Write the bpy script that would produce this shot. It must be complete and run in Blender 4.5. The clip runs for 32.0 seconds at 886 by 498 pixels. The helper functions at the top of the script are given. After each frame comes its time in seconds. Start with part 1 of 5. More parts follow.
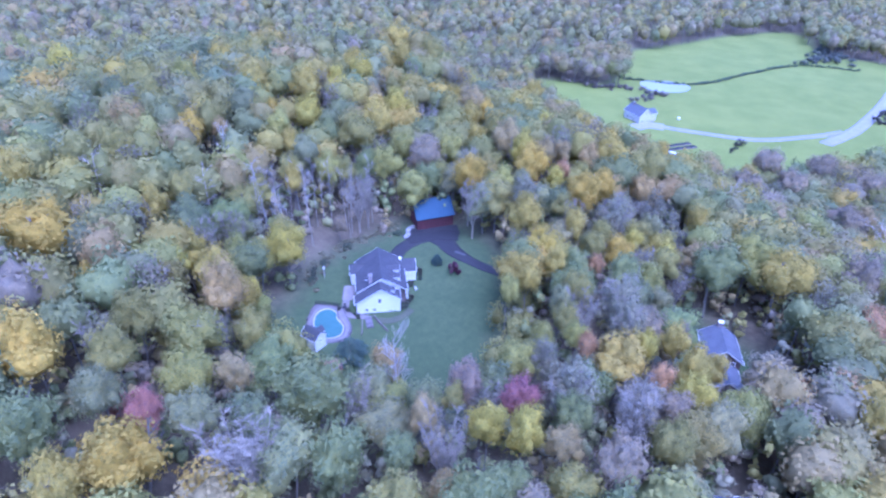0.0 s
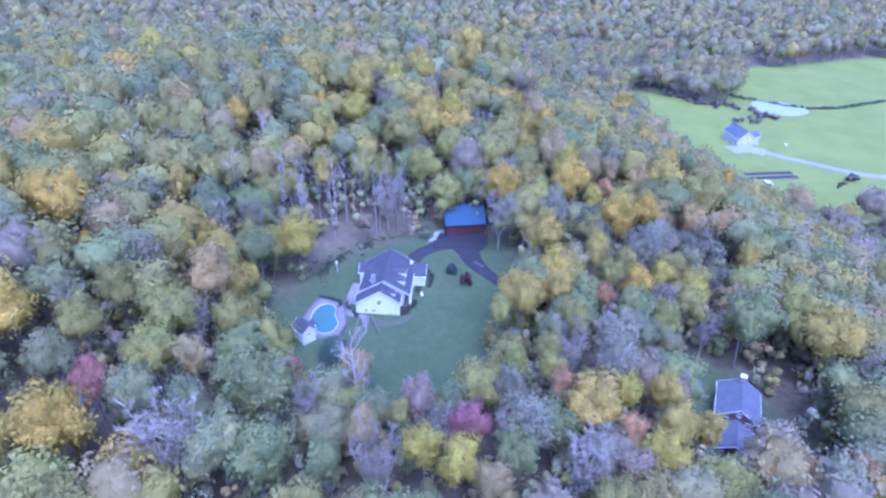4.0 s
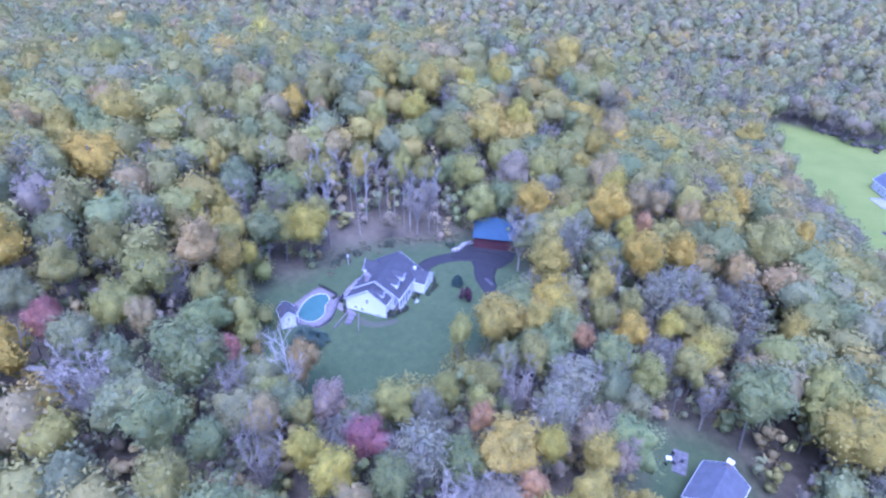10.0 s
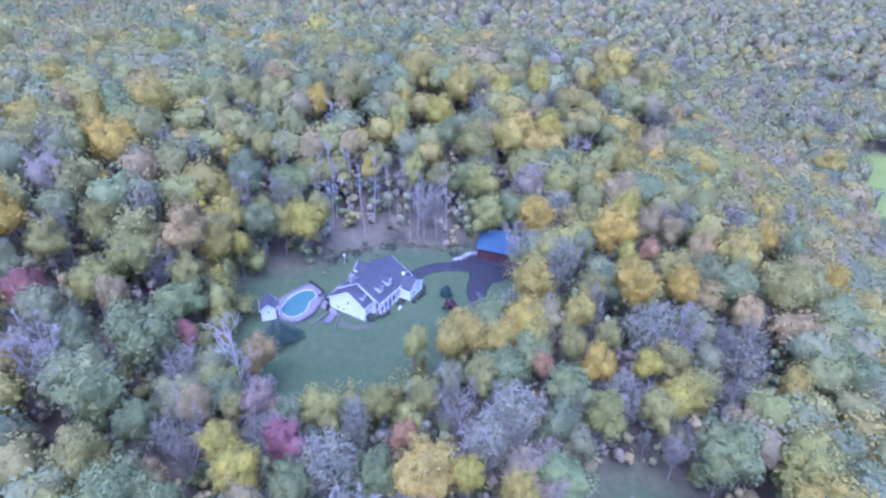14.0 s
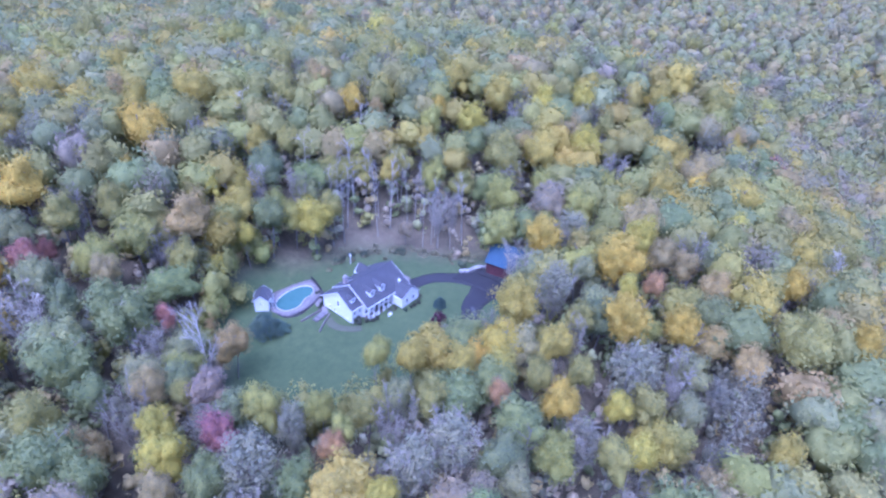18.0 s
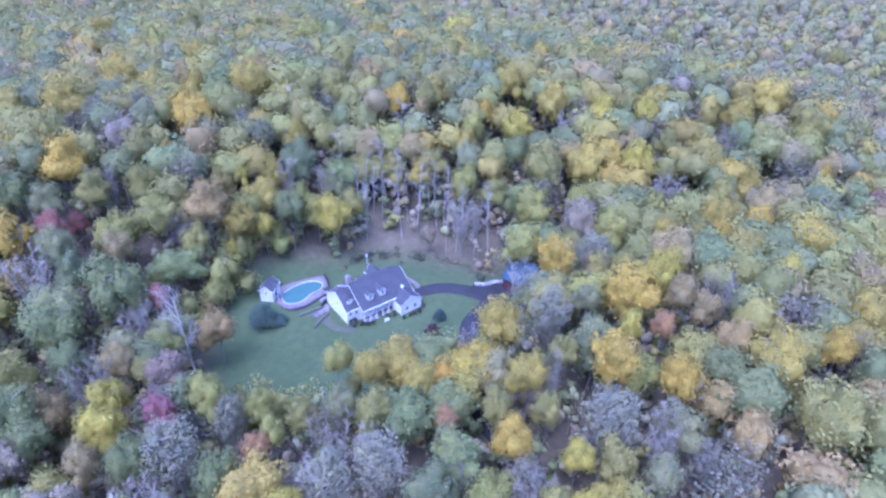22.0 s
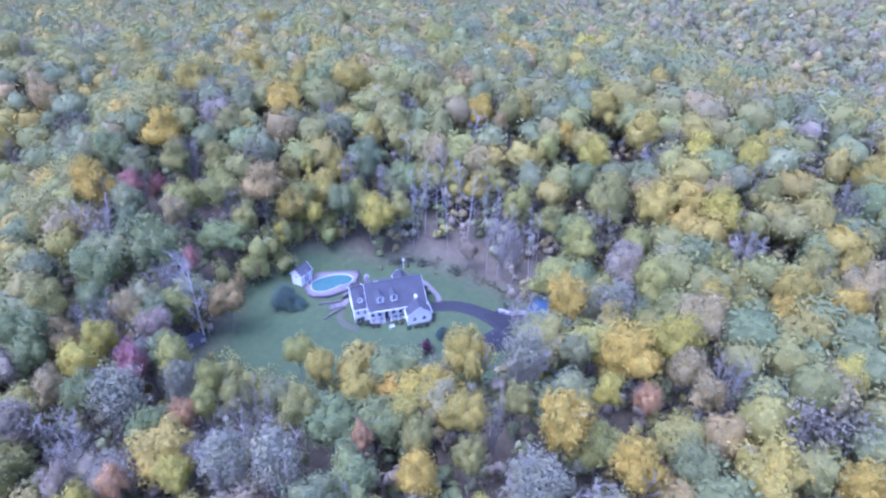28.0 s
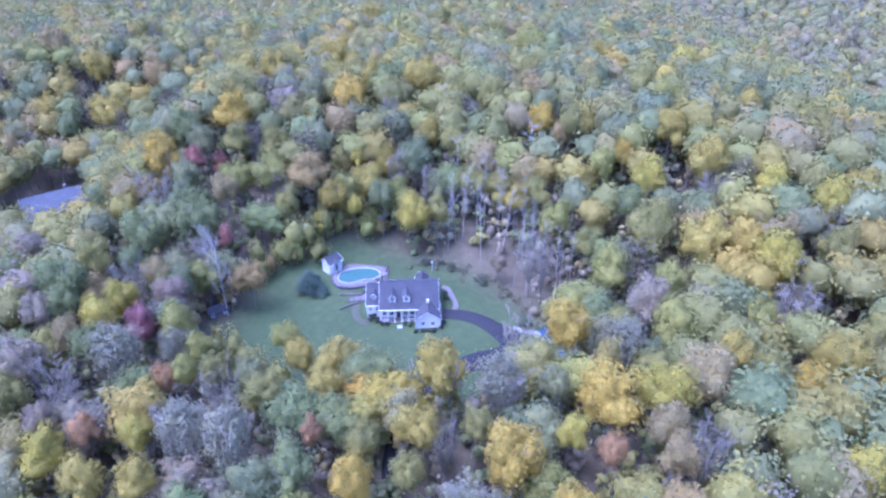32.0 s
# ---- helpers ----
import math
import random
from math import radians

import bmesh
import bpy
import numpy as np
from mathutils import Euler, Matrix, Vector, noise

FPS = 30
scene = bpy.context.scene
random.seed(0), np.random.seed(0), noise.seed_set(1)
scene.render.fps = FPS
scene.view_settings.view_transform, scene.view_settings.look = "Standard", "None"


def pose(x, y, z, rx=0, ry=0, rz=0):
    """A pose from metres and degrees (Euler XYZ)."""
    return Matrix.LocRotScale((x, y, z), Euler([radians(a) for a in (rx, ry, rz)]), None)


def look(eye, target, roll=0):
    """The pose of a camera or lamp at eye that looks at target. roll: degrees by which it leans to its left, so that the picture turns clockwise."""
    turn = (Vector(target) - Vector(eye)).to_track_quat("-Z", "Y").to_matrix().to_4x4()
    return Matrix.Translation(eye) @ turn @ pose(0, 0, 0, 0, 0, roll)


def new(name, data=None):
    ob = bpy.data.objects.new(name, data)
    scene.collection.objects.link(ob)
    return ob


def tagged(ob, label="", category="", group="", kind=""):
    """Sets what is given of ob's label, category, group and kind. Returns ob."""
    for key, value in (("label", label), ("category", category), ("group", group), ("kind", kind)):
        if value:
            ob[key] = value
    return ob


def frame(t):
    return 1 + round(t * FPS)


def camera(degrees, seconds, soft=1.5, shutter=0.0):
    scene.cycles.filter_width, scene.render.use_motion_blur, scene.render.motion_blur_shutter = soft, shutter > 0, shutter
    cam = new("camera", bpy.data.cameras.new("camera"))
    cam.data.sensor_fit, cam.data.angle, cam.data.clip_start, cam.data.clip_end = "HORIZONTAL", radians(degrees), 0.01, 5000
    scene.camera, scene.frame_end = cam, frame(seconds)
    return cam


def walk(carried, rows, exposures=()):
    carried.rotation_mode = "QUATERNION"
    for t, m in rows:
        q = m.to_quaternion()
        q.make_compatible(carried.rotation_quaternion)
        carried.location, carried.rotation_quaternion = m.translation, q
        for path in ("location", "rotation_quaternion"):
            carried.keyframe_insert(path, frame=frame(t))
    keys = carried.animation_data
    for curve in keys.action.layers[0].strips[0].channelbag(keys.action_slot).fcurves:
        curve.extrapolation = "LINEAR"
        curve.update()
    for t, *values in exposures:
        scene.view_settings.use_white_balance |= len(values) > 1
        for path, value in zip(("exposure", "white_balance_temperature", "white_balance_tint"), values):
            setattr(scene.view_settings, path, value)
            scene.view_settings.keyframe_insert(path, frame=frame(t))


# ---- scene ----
cam = camera(72.6, 32.0, soft=2.4)
PATH = [
    (0, (-138.376, -3.789, 101.989), (-136.691, -3.95, 100.923), 1.5),
    (0.5, (-137.825, -6.944, 101.988), (-136.137, -7.067, 100.921), 1.6),
    (1, (-137.319, -10.342, 102.03), (-135.629, -10.415, 100.963), 1.6),
    (1.5, (-136.686, -13.775, 102.053), (-134.995, -13.796, 100.985), 1.6),
    (2, (-136.178, -17.082, 102.055), (-134.487, -17.062, 100.987), 1.6),
    (2.5, (-135.582, -20.357, 102.057), (-133.893, -20.298, 100.988), 1.7),
    (3, (-134.858, -23.755, 102.034), (-133.171, -23.649, 100.964), 1.7),
    (3.5, (-133.841, -27.045, 102.007), (-132.159, -26.896, 100.936), 1.7),
    (5.5, (-130.002, -39.769, 101.768), (-128.344, -39.446, 100.696), 1.9),
    (6, (-128.964, -42.765, 101.705), (-127.315, -42.404, 100.633), 1.9),
    (6.5, (-127.619, -45.618, 101.596), (-125.977, -45.222, 100.523), 2.0),
    (7, (-126.427, -48.398, 101.529), (-124.794, -47.969, 100.456), 2.1),
    (7.5, (-125.325, -51.414, 101.507), (-123.702, -50.95, 100.435), 2.2),
    (8, (-123.911, -54.891, 101.518), (-122.298, -54.392, 100.446), 2.0),
    (8.5, (-122.307, -58.336, 101.575), (-120.708, -57.795, 100.502), 1.9),
    (9, (-120.817, -61.449, 101.67), (-119.231, -60.869, 100.599), 1.8),
    (9.5, (-119.289, -64.262, 101.77), (-117.718, -63.64, 100.699), 2.0),
    (10, (-117.576, -67.056, 101.89), (-116.024, -66.392, 100.817), 2.0),
    (10.5, (-115.846, -69.871, 102.038), (-114.309, -69.175, 100.964), 1.8),
    (11, (-114.015, -72.753, 102.201), (-112.493, -72.026, 101.127), 1.8),
    (11.5, (-111.932, -75.615, 102.278), (-110.424, -74.857, 101.204), 1.8),
    (12, (-109.883, -78.466, 102.313), (-108.393, -77.673, 101.239), 1.9),
    (12.5, (-107.857, -81.373, 102.348), (-106.386, -80.546, 101.275), 1.7),
    (13, (-105.656, -84.189, 102.382), (-104.209, -83.323, 101.307), 1.7),
    (13.5, (-103.242, -86.571, 102.468), (-101.816, -85.672, 101.392), 1.8),
    (14, (-100.976, -88.809, 102.606), (-99.566, -87.886, 101.529), 2.0),
    (14.5, (-98.831, -91.059, 102.813), (-97.435, -90.116, 101.736), 2.0),
    (16.5, (-89.342, -99.812, 104.053), (-88.037, -98.754, 102.968), 2.3),
    (17, (-86.861, -101.835, 104.139), (-85.588, -100.739, 103.054), 2.3),
    (17.5, (-84.309, -103.819, 104.214), (-83.065, -102.69, 103.129), 2.3),
    (18, (-81.672, -105.715, 104.21), (-80.455, -104.558, 103.124), 2.3),
    (18.5, (-78.954, -107.655, 104.122), (-77.765, -106.468, 103.037), 2.3),
    (19, (-76.045, -109.617, 103.99), (-74.887, -108.398, 102.905), 2.2),
    (19.5, (-72.918, -111.47, 103.996), (-71.797, -110.218, 102.911), 2.1),
    (20, (-69.421, -113.415, 103.923), (-68.345, -112.125, 102.837), 1.8),
    (20.5, (-65.57, -115.337, 103.784), (-64.54, -114.011, 102.698), 1.6),
    (21, (-61.577, -117.171, 103.65), (-60.593, -115.811, 102.562), 1.3),
    (21.5, (-57.563, -118.612, 103.484), (-56.62, -117.225, 102.395), 1.0),
    (22, (-53.704, -119.838, 103.325), (-52.799, -118.428, 102.234), 0.7),
    (22.5, (-50.209, -121.16, 103.213), (-49.348, -119.722, 102.122), 0.5),
    (23, (-46.888, -122.363, 103.071), (-46.073, -120.896, 101.981), 0.5),
    (23.5, (-43.655, -123.533, 102.895), (-42.878, -122.045, 101.808), 0.5),
    (24, (-40.404, -124.744, 102.661), (-39.67, -123.232, 101.577), 0.5),
    (24.5, (-37.154, -125.928, 102.479), (-36.465, -124.392, 101.399), 0.5),
    (25, (-33.936, -127.209, 102.417), (-33.286, -125.654, 101.34), 0.4),
    (25.5, (-30.564, -128.16, 102.374), (-29.955, -126.588, 101.299), 0.3),
    (27.5, (-16.523, -130.814, 102.482), (-16.108, -129.177, 101.411), 0.1),
    (28, (-12.94, -131.231, 102.539), (-12.582, -129.58, 101.47), 0.3),
    (28.5, (-9.295, -131.452, 102.626), (-9.0, -129.788, 101.555), 0.0),
    (29, (-5.648, -131.393, 102.745), (-5.416, -129.721, 101.672), -0.0),
    (29.5, (-2.032, -131.34, 102.933), (-1.855, -129.664, 101.857), -0.1),
    (30, (1.477, -131.268, 103.077), (1.601, -129.586, 102.003), 0.2),
    (30.5, (4.662, -131.26, 103.02), (4.741, -129.577, 101.943), 0.1),
    (31, (8.055, -131.077, 102.956), (8.087, -129.392, 101.88), 0.2),
    (31.5, (11.454, -130.667, 102.943), (11.441, -128.981, 101.868), 0.2),
    (32, (14.767, -130.231, 102.975), (14.716, -128.546, 101.9), 0.2),
]
walk(cam, [(t, look(eye, target, roll)) for t, eye, target, roll in PATH],
     exposures=[(0.0, 1.33, 3820, 41), (9.0, 1.4, 3925, 41), (19.0, 1.44, 4005, 40), (32.0, 1.58, 4060, 40)])

# ---- light: soft late-day overcast ----
world = bpy.data.worlds.new("World")
scene.world = world
world.use_nodes = True
wn = world.node_tree
sky = wn.nodes.new("ShaderNodeTexSky")
sky.sky_type = "NISHITA"
sky.sun_disc = False
sky.sun_elevation = radians(68)
sky.sun_rotation = radians(250)
sky.air_density, sky.dust_density, sky.ozone_density = 1.0, 6.0, 0.6
wn.nodes["Background"].inputs["Strength"].default_value = 0.15
wn.links.new(sky.outputs["Color"], wn.nodes["Background"].inputs["Color"])
sun_data = bpy.data.lights.new("sun", "SUN")
sun_data.energy, sun_data.angle, sun_data.color = 0.35, radians(70), (1.0, 0.95, 0.88)
sun = new("sun", sun_data)
sun.matrix_world = look((0, 0, 0), (0.36, 0.16, -0.97))


# ---- materials ----
def nodes_of(name):
    m = bpy.data.materials.new(name)
    m.use_nodes = True
    nt = m.node_tree
    return m, nt, nt.nodes["Principled BSDF"]


def noise_node(nt, scale, detail=4.0, coords="Object", rough=0.6):
    tc = nt.nodes.new("ShaderNodeTexCoord")
    n = nt.nodes.new("ShaderNodeTexNoise")
    n.inputs["Scale"].default_value, n.inputs["Detail"].default_value = scale, detail
    n.inputs["Roughness"].default_value = rough
    nt.links.new(tc.outputs[coords], n.inputs["Vector"])
    return n


def ramp_node(nt, source, stops):
    r = nt.nodes.new("ShaderNodeValToRGB")
    el = r.color_ramp.elements
    while len(el) < len(stops):
        el.new(0.5)
    for e, (at, c) in zip(el, stops):
        e.position, e.color = at, (*c, 1)
    nt.links.new(source, r.inputs["Fac"])
    return r


def mix_node(nt, kind, fac, a, b):
    m = nt.nodes.new("ShaderNodeMix")
    m.data_type, m.blend_type = "RGBA", kind
    for socket, v in ((m.inputs[0], fac), (m.inputs[6], a), (m.inputs[7], b)):
        if isinstance(v, (int, float)):
            socket.default_value = v
        elif isinstance(v, tuple):
            socket.default_value = (*v, 1)
        else:
            nt.links.new(v, socket)
    return m.outputs[2]


def bump(nt, bsdf, height, strength, distance):
    b = nt.nodes.new("ShaderNodeBump")
    b.inputs["Strength"].default_value, b.inputs["Distance"].default_value = strength, distance
    nt.links.new(height, b.inputs["Height"])
    nt.links.new(b.outputs["Normal"], bsdf.inputs["Normal"])


def surface(name, base, dark, scale=1.5, fine=14.0, rough=0.8, metal=0.0, relief=0.02, per_object=0.12):
    """A worn surface: broad stains, fine grain, small relief, and a slight difference from piece to piece."""
    m, nt, bsdf = nodes_of(name)
    broad, grain = noise_node(nt, scale), noise_node(nt, fine, 3.0)
    c = ramp_node(nt, broad.outputs["Fac"], [(0.3, dark), (0.7, base)]).outputs["Color"]
    g = ramp_node(nt, grain.outputs["Fac"], [(0.25, (0.8, 0.8, 0.8)), (0.75, (1.12, 1.12, 1.12))]).outputs["Color"]
    c = mix_node(nt, "MULTIPLY", 1.0, c, g)
    info = nt.nodes.new("ShaderNodeObjectInfo")
    v = ramp_node(nt, info.outputs["Random"], [(0.0, (1 - per_object,) * 3), (1.0, (1 + per_object,) * 3)]).outputs["Color"]
    c = mix_node(nt, "MULTIPLY", 1.0, c, v)
    nt.links.new(c, bsdf.inputs["Base Color"])
    bsdf.inputs["Roughness"].default_value, bsdf.inputs["Metallic"].default_value = rough, metal
    bump(nt, bsdf, grain.outputs["Fac"], 0.5, relief)
    return m


def foliage(name, per_tree, vary=1.0):
    """Leaves: the tree's own hue, each leaf cluster a little lighter, darker or warmer, with light passing through."""
    m, nt, bsdf = nodes_of(name)
    if per_tree:
        hue = nt.nodes.new("ShaderNodeObjectInfo").outputs["Color"]
    else:
        a = nt.nodes.new("ShaderNodeAttribute")
        a.attribute_name = "tint"
        hue = a.outputs["Color"]
    def spread(*stops):
        return [(at, tuple(1 + (x - 1) * vary for x in c)) for at, c in stops]

    geo = nt.nodes.new("ShaderNodeNewGeometry")
    v = ramp_node(nt, geo.outputs["Random Per Island"],
                  spread((0.0, (0.84, 0.86, 0.88)), (0.5, (1.0, 1.0, 1.0)), (0.86, (1.1, 1.08, 0.98)), (1.0, (1.2, 1.15, 0.95)))).outputs["Color"]
    c = mix_node(nt, "MULTIPLY", 1.0, hue, v)
    patch = noise_node(nt, 0.35, 2.0)
    p = ramp_node(nt, patch.outputs["Fac"], spread((0.35, (0.82, 0.86, 0.92)), (0.65, (1.14, 1.1, 1.0)))).outputs["Color"]
    c = mix_node(nt, "MULTIPLY", 1.0, c, p)
    fine = noise_node(nt, 2.6, 3.0)
    c = mix_node(nt, "MULTIPLY", 1.0, c, ramp_node(nt, fine.outputs["Fac"], [(0.3, (0.88, 0.89, 0.91)), (0.7, (1.1, 1.09, 1.05))]).outputs["Color"])
    bump(nt, bsdf, fine.outputs["Fac"], 0.7, 0.25)
    nt.links.new(c, bsdf.inputs["Base Color"])
    bsdf.inputs["Roughness"].default_value = 0.75
    bsdf.inputs["Specular IOR Level"].default_value = 0.25
    tr = nt.nodes.new("ShaderNodeBsdfTranslucent")
    nt.links.new(c, tr.inputs["Color"])
    mx = nt.nodes.new("ShaderNodeMixShader")
    mx.inputs["Fac"].default_value = 0.3
    nt.links.new(bsdf.outputs[0], mx.inputs[1])
    nt.links.new(tr.outputs[0], mx.inputs[2])
    nt.links.new(mx.outputs[0], nt.nodes["Material Output"].inputs["Surface"])
    return m


LEAF_NEAR = foliage("tree_leaves", True)
LEAF_FAR = foliage("woodland_leaves", False, 0.55)
BARK = surface("bark", (0.29, 0.265, 0.21), (0.19, 0.175, 0.14), 0.8, 6.0, 0.9)
BARK_WHITE = surface("whitish_bark", (0.50, 0.46, 0.38), (0.38, 0.35, 0.29), 0.8, 6.0, 0.9)
BARK_PALE = surface("pale_bark", (0.35, 0.31, 0.23), (0.26, 0.232, 0.175), 0.8, 6.0, 0.9)
SIDING = surface("white_siding", (0.83, 0.83, 0.81), (0.77, 0.77, 0.755), 0.6, 8.0, 0.6, relief=0.004, per_object=0.02)
TRIM = surface("white_trim", (0.88, 0.88, 0.87), (0.83, 0.83, 0.82), 2.0, 20.0, 0.5, relief=0.002, per_object=0.02)
SHINGLE = surface("grey_shingles", (0.078, 0.077, 0.082), (0.055, 0.055, 0.06), 0.5, 5.0, 0.9, relief=0.02, per_object=0.06)
GLASS_DARK, _nt, _b = nodes_of("window_glass")
_b.inputs["Base Color"].default_value = (0.03, 0.035, 0.045, 1)
_b.inputs["Roughness"].default_value = 0.06
STONE = surface("grey_stone", (0.42, 0.40, 0.38), (0.28, 0.27, 0.26), 1.2, 9.0, 0.9, relief=0.03, per_object=0.3)
PAVING = surface("pale_paving", (0.24, 0.212, 0.188), (0.18, 0.16, 0.142), 0.8, 9.0, 0.85, relief=0.01, per_object=0.12)
ASPHALT = surface("asphalt", (0.034, 0.033, 0.034), (0.025, 0.024, 0.026), 0.25, 6.0, 0.9, relief=0.01)
BARN_RED = surface("barn_red_boards", (0.112, 0.04, 0.042), (0.08, 0.03, 0.032), 0.9, 8.0, 0.85, relief=0.01, per_object=0.18)
ROOF_BLUE = surface("blue_metal_roof", (0.05, 0.092, 0.135), (0.04, 0.074, 0.112), 0.4, 5.0, 0.85, 0.0, relief=0.004, per_object=0.05)
BROWN_SIDING = surface("brown_siding", (0.16, 0.12, 0.10), (0.11, 0.085, 0.07), 0.8, 8.0, 0.85, per_object=0.1)
ROOF_GREY = surface("slate_grey_shingles", (0.135, 0.14, 0.155), (0.095, 0.10, 0.112), 0.5, 5.0, 0.85, per_object=0.06)
WOOD = surface("weathered_wood", (0.24, 0.20, 0.17), (0.15, 0.12, 0.10), 1.5, 12.0, 0.9, per_object=0.15)
DARK = surface("dark_iron", (0.03, 0.03, 0.035), (0.02, 0.02, 0.02), 2.0, 14.0, 0.5)
BRICK = surface("chimney_brick", (0.36, 0.31, 0.29), (0.24, 0.20, 0.19), 2.0, 10.0, 0.9, per_object=0.25)
POOL_COVER, _nt, _b = nodes_of("pool_water")
_n = noise_node(_nt, 0.35, 3.0)
_nt.links.new(ramp_node(_nt, _n.outputs["Fac"], [(0.3, (0.07, 0.135, 0.115)), (0.7, (0.085, 0.158, 0.136))]).outputs["Color"], _b.inputs["Base Color"])
_b.inputs["Roughness"].default_value = 0.12
_b.inputs["Specular IOR Level"].default_value = 0.25
_w = noise_node(_nt, 4.0, 3.0)
bump(_nt, _b, _w.outputs["Fac"], 0.15, 0.02)
POND, _nt, _b = nodes_of("pond_water")
_b.inputs["Base Color"].default_value = (0.34, 0.34, 0.33, 1)
_b.inputs["Roughness"].default_value = 0.2
_w = noise_node(_nt, 1.2, 3.0)
bump(_nt, _b, _w.outputs["Fac"], 0.1, 0.03)


def part(name, bm, material, parent=None, label=""):
    """Links a bmesh as one mesh object, under a thing or a part."""
    me = bpy.data.meshes.new(name)
    bm.to_mesh(me)
    bm.free()
    me.materials.append(material)
    ob = new(name, me)
    ob.parent = parent
    if label:
        ob["label"] = label
    return ob


def arrays_mesh(name, verts, faces, material, smooth=False):
    """A mesh from an array of corners and an array of faces of equal size."""
    me = bpy.data.meshes.new(name)
    verts, faces = np.asarray(verts, np.float32), np.asarray(faces, np.int32)
    n, k = faces.shape
    me.vertices.add(len(verts))
    me.vertices.foreach_set("co", verts.ravel())
    me.loops.add(n * k)
    me.loops.foreach_set("vertex_index", faces.ravel())
    me.polygons.add(n)
    me.polygons.foreach_set("loop_start", np.arange(0, n * k, k, dtype=np.int32))
    if smooth:
        me.polygons.foreach_set("use_smooth", np.ones(n, bool))
    me.update(calc_edges=True)
    me.materials.append(material)
    return me


def add_box(bm, x0, y0, z0, x1, y1, z1, bevel=0.0):
    m = Matrix.Translation(((x0 + x1) / 2, (y0 + y1) / 2, (z0 + z1) / 2)) @ Matrix.Diagonal((abs(x1 - x0), abs(y1 - y0), abs(z1 - z0), 1))
    made = bmesh.ops.create_cube(bm, size=1, matrix=m)["verts"]
    if bevel:
        bmesh.ops.bevel(bm, geom=list({e for v in made for e in v.link_edges}), offset=bevel, segments=1, affect="EDGES")
    return bm


def box(x0, y0, z0, x1, y1, z1, bevel=0.0):
    return add_box(bmesh.new(), x0, y0, z0, x1, y1, z1, bevel)


def prism(outline, way):
    """A solid: a flat outline of 3D points carried along a vector."""
    bm = bmesh.new()
    a = [bm.verts.new(p) for p in outline]
    b = [bm.verts.new(Vector(p) + Vector(way)) for p in outline]
    bm.faces.new(a)
    bm.faces.new(b[::-1])
    for i in range(len(a)):
        j = (i + 1) % len(a)
        bm.faces.new((a[i], b[i], b[j], a[j]))
    bmesh.ops.recalc_face_normals(bm, faces=bm.faces[:])
    return bm


def inside(x, y, poly):
    """Whether points (arrays) lie in a polygon."""
    x, y = np.asarray(x, float), np.asarray(y, float)
    r = np.zeros(x.shape, bool)
    for (ax, ay), (bx, by) in zip(poly, poly[1:] + poly[:1]):
        hit = (ay > y) != (by > y)
        with np.errstate(divide="ignore", invalid="ignore"):
            r ^= hit & (x < (bx - ax) * (y - ay) / (by - ay if by != ay else 1e-9) + ax)
    return r


# ---- the lie of the land ----
def smooth(a, b, v):
    t = np.clip((np.asarray(v, float) - a) / (b - a), 0, 1)
    return t * t * (3 - 2 * t)


def height(x, y):
    """The ground's height: a wooded hill that rises behind the house, and falls to a farmed valley in the south-east."""
    x, y = np.asarray(x, float), np.asarray(y, float)
    near = 1 - smooth(40, 90, np.hypot(x, y))
    h = 1.2 + near * (0.045 * np.clip(x, -25, 12) - 2.6 * smooth(18, 38, x) + 1.2 * smooth(2, 13, y) * smooth(17.5, 22, -x))
    up = y + np.where(x > 0, 0.55, -0.35) * x
    rise = 10.0 * np.clip((up - 27) / 62, 0, 1) + 10.0 * smooth(22, 94, up) - 0.035 * np.clip(up - 95, 0, 600)
    rise = rise * (1 - smooth(62, 112, -x) * (1 - smooth(85, 140, y))) * smooth(-90, -20, y)
    valley = smooth(92, 198, 0.5 * x - 0.86 * y)
    fall = 1 - (1 - valley) * (1 - smooth(130, 330, x + 0.1 * y))
    h = h + rise * (1 - fall) - 38.0 * fall + 3.5 * smooth(15, 45, x) * smooth(-30, -45, y) * (1 - smooth(60, 95, x)) * (1 - fall)
    h = h - 9.5 * smooth(-45, -95, y) * (1 - valley) * (1 - 0.9 * smooth(25, 75, x))
    h = h - 12.0 * smooth(60, 150, -x) * smooth(-20, 60, y) * (1 - smooth(80, 140, y))
    h = h + 0.5 * np.sin(x * 0.037 + 1.0) * np.cos(y * 0.043) * (1 - near)
    return h


def height_at(x, y):
    return float(height(x, y))


LAWN = [(-23, 31), (-14, 33), (-3, 26), (7, 22.5), (18, 16), (30, 4), (42, -4), (44, -9), (41, -28), (30, -33), (18, -38), (8, -39),
        (0, -37), (-10, -35), (-22, -32), (-36, -27), (-46, -20), (-48, -8), (-42, 5), (-36, 18), (-29, 27)]
HILL_YARD = [(-158, 58), (-151, 78), (-134, 84), (-119, 62), (-94, 32), (-102, 12), (-127, 25), (-146, 44)]
WOODS_GAP = [(8, 20), (22, 14), (32, 4), (46, -2), (44, 6), (34, 16), (23, 24), (10, 27)]
POOL_SIDE = [(-24, 6), (-24, 24), (-34, 22), (-47, 18), (-45, 2)]
SHED_SIDE = [(-54, -6), (-53, -12), (-44, -26), (-36, -24), (-44, -2)]
NEIGHBOUR_YARD = [(-8, -76), (-3, -92), (-16, -98), (-24, -104), (-36, -104), (-43, -97), (-43, -84), (-42, -74), (-34, -72), (-18, -72)]
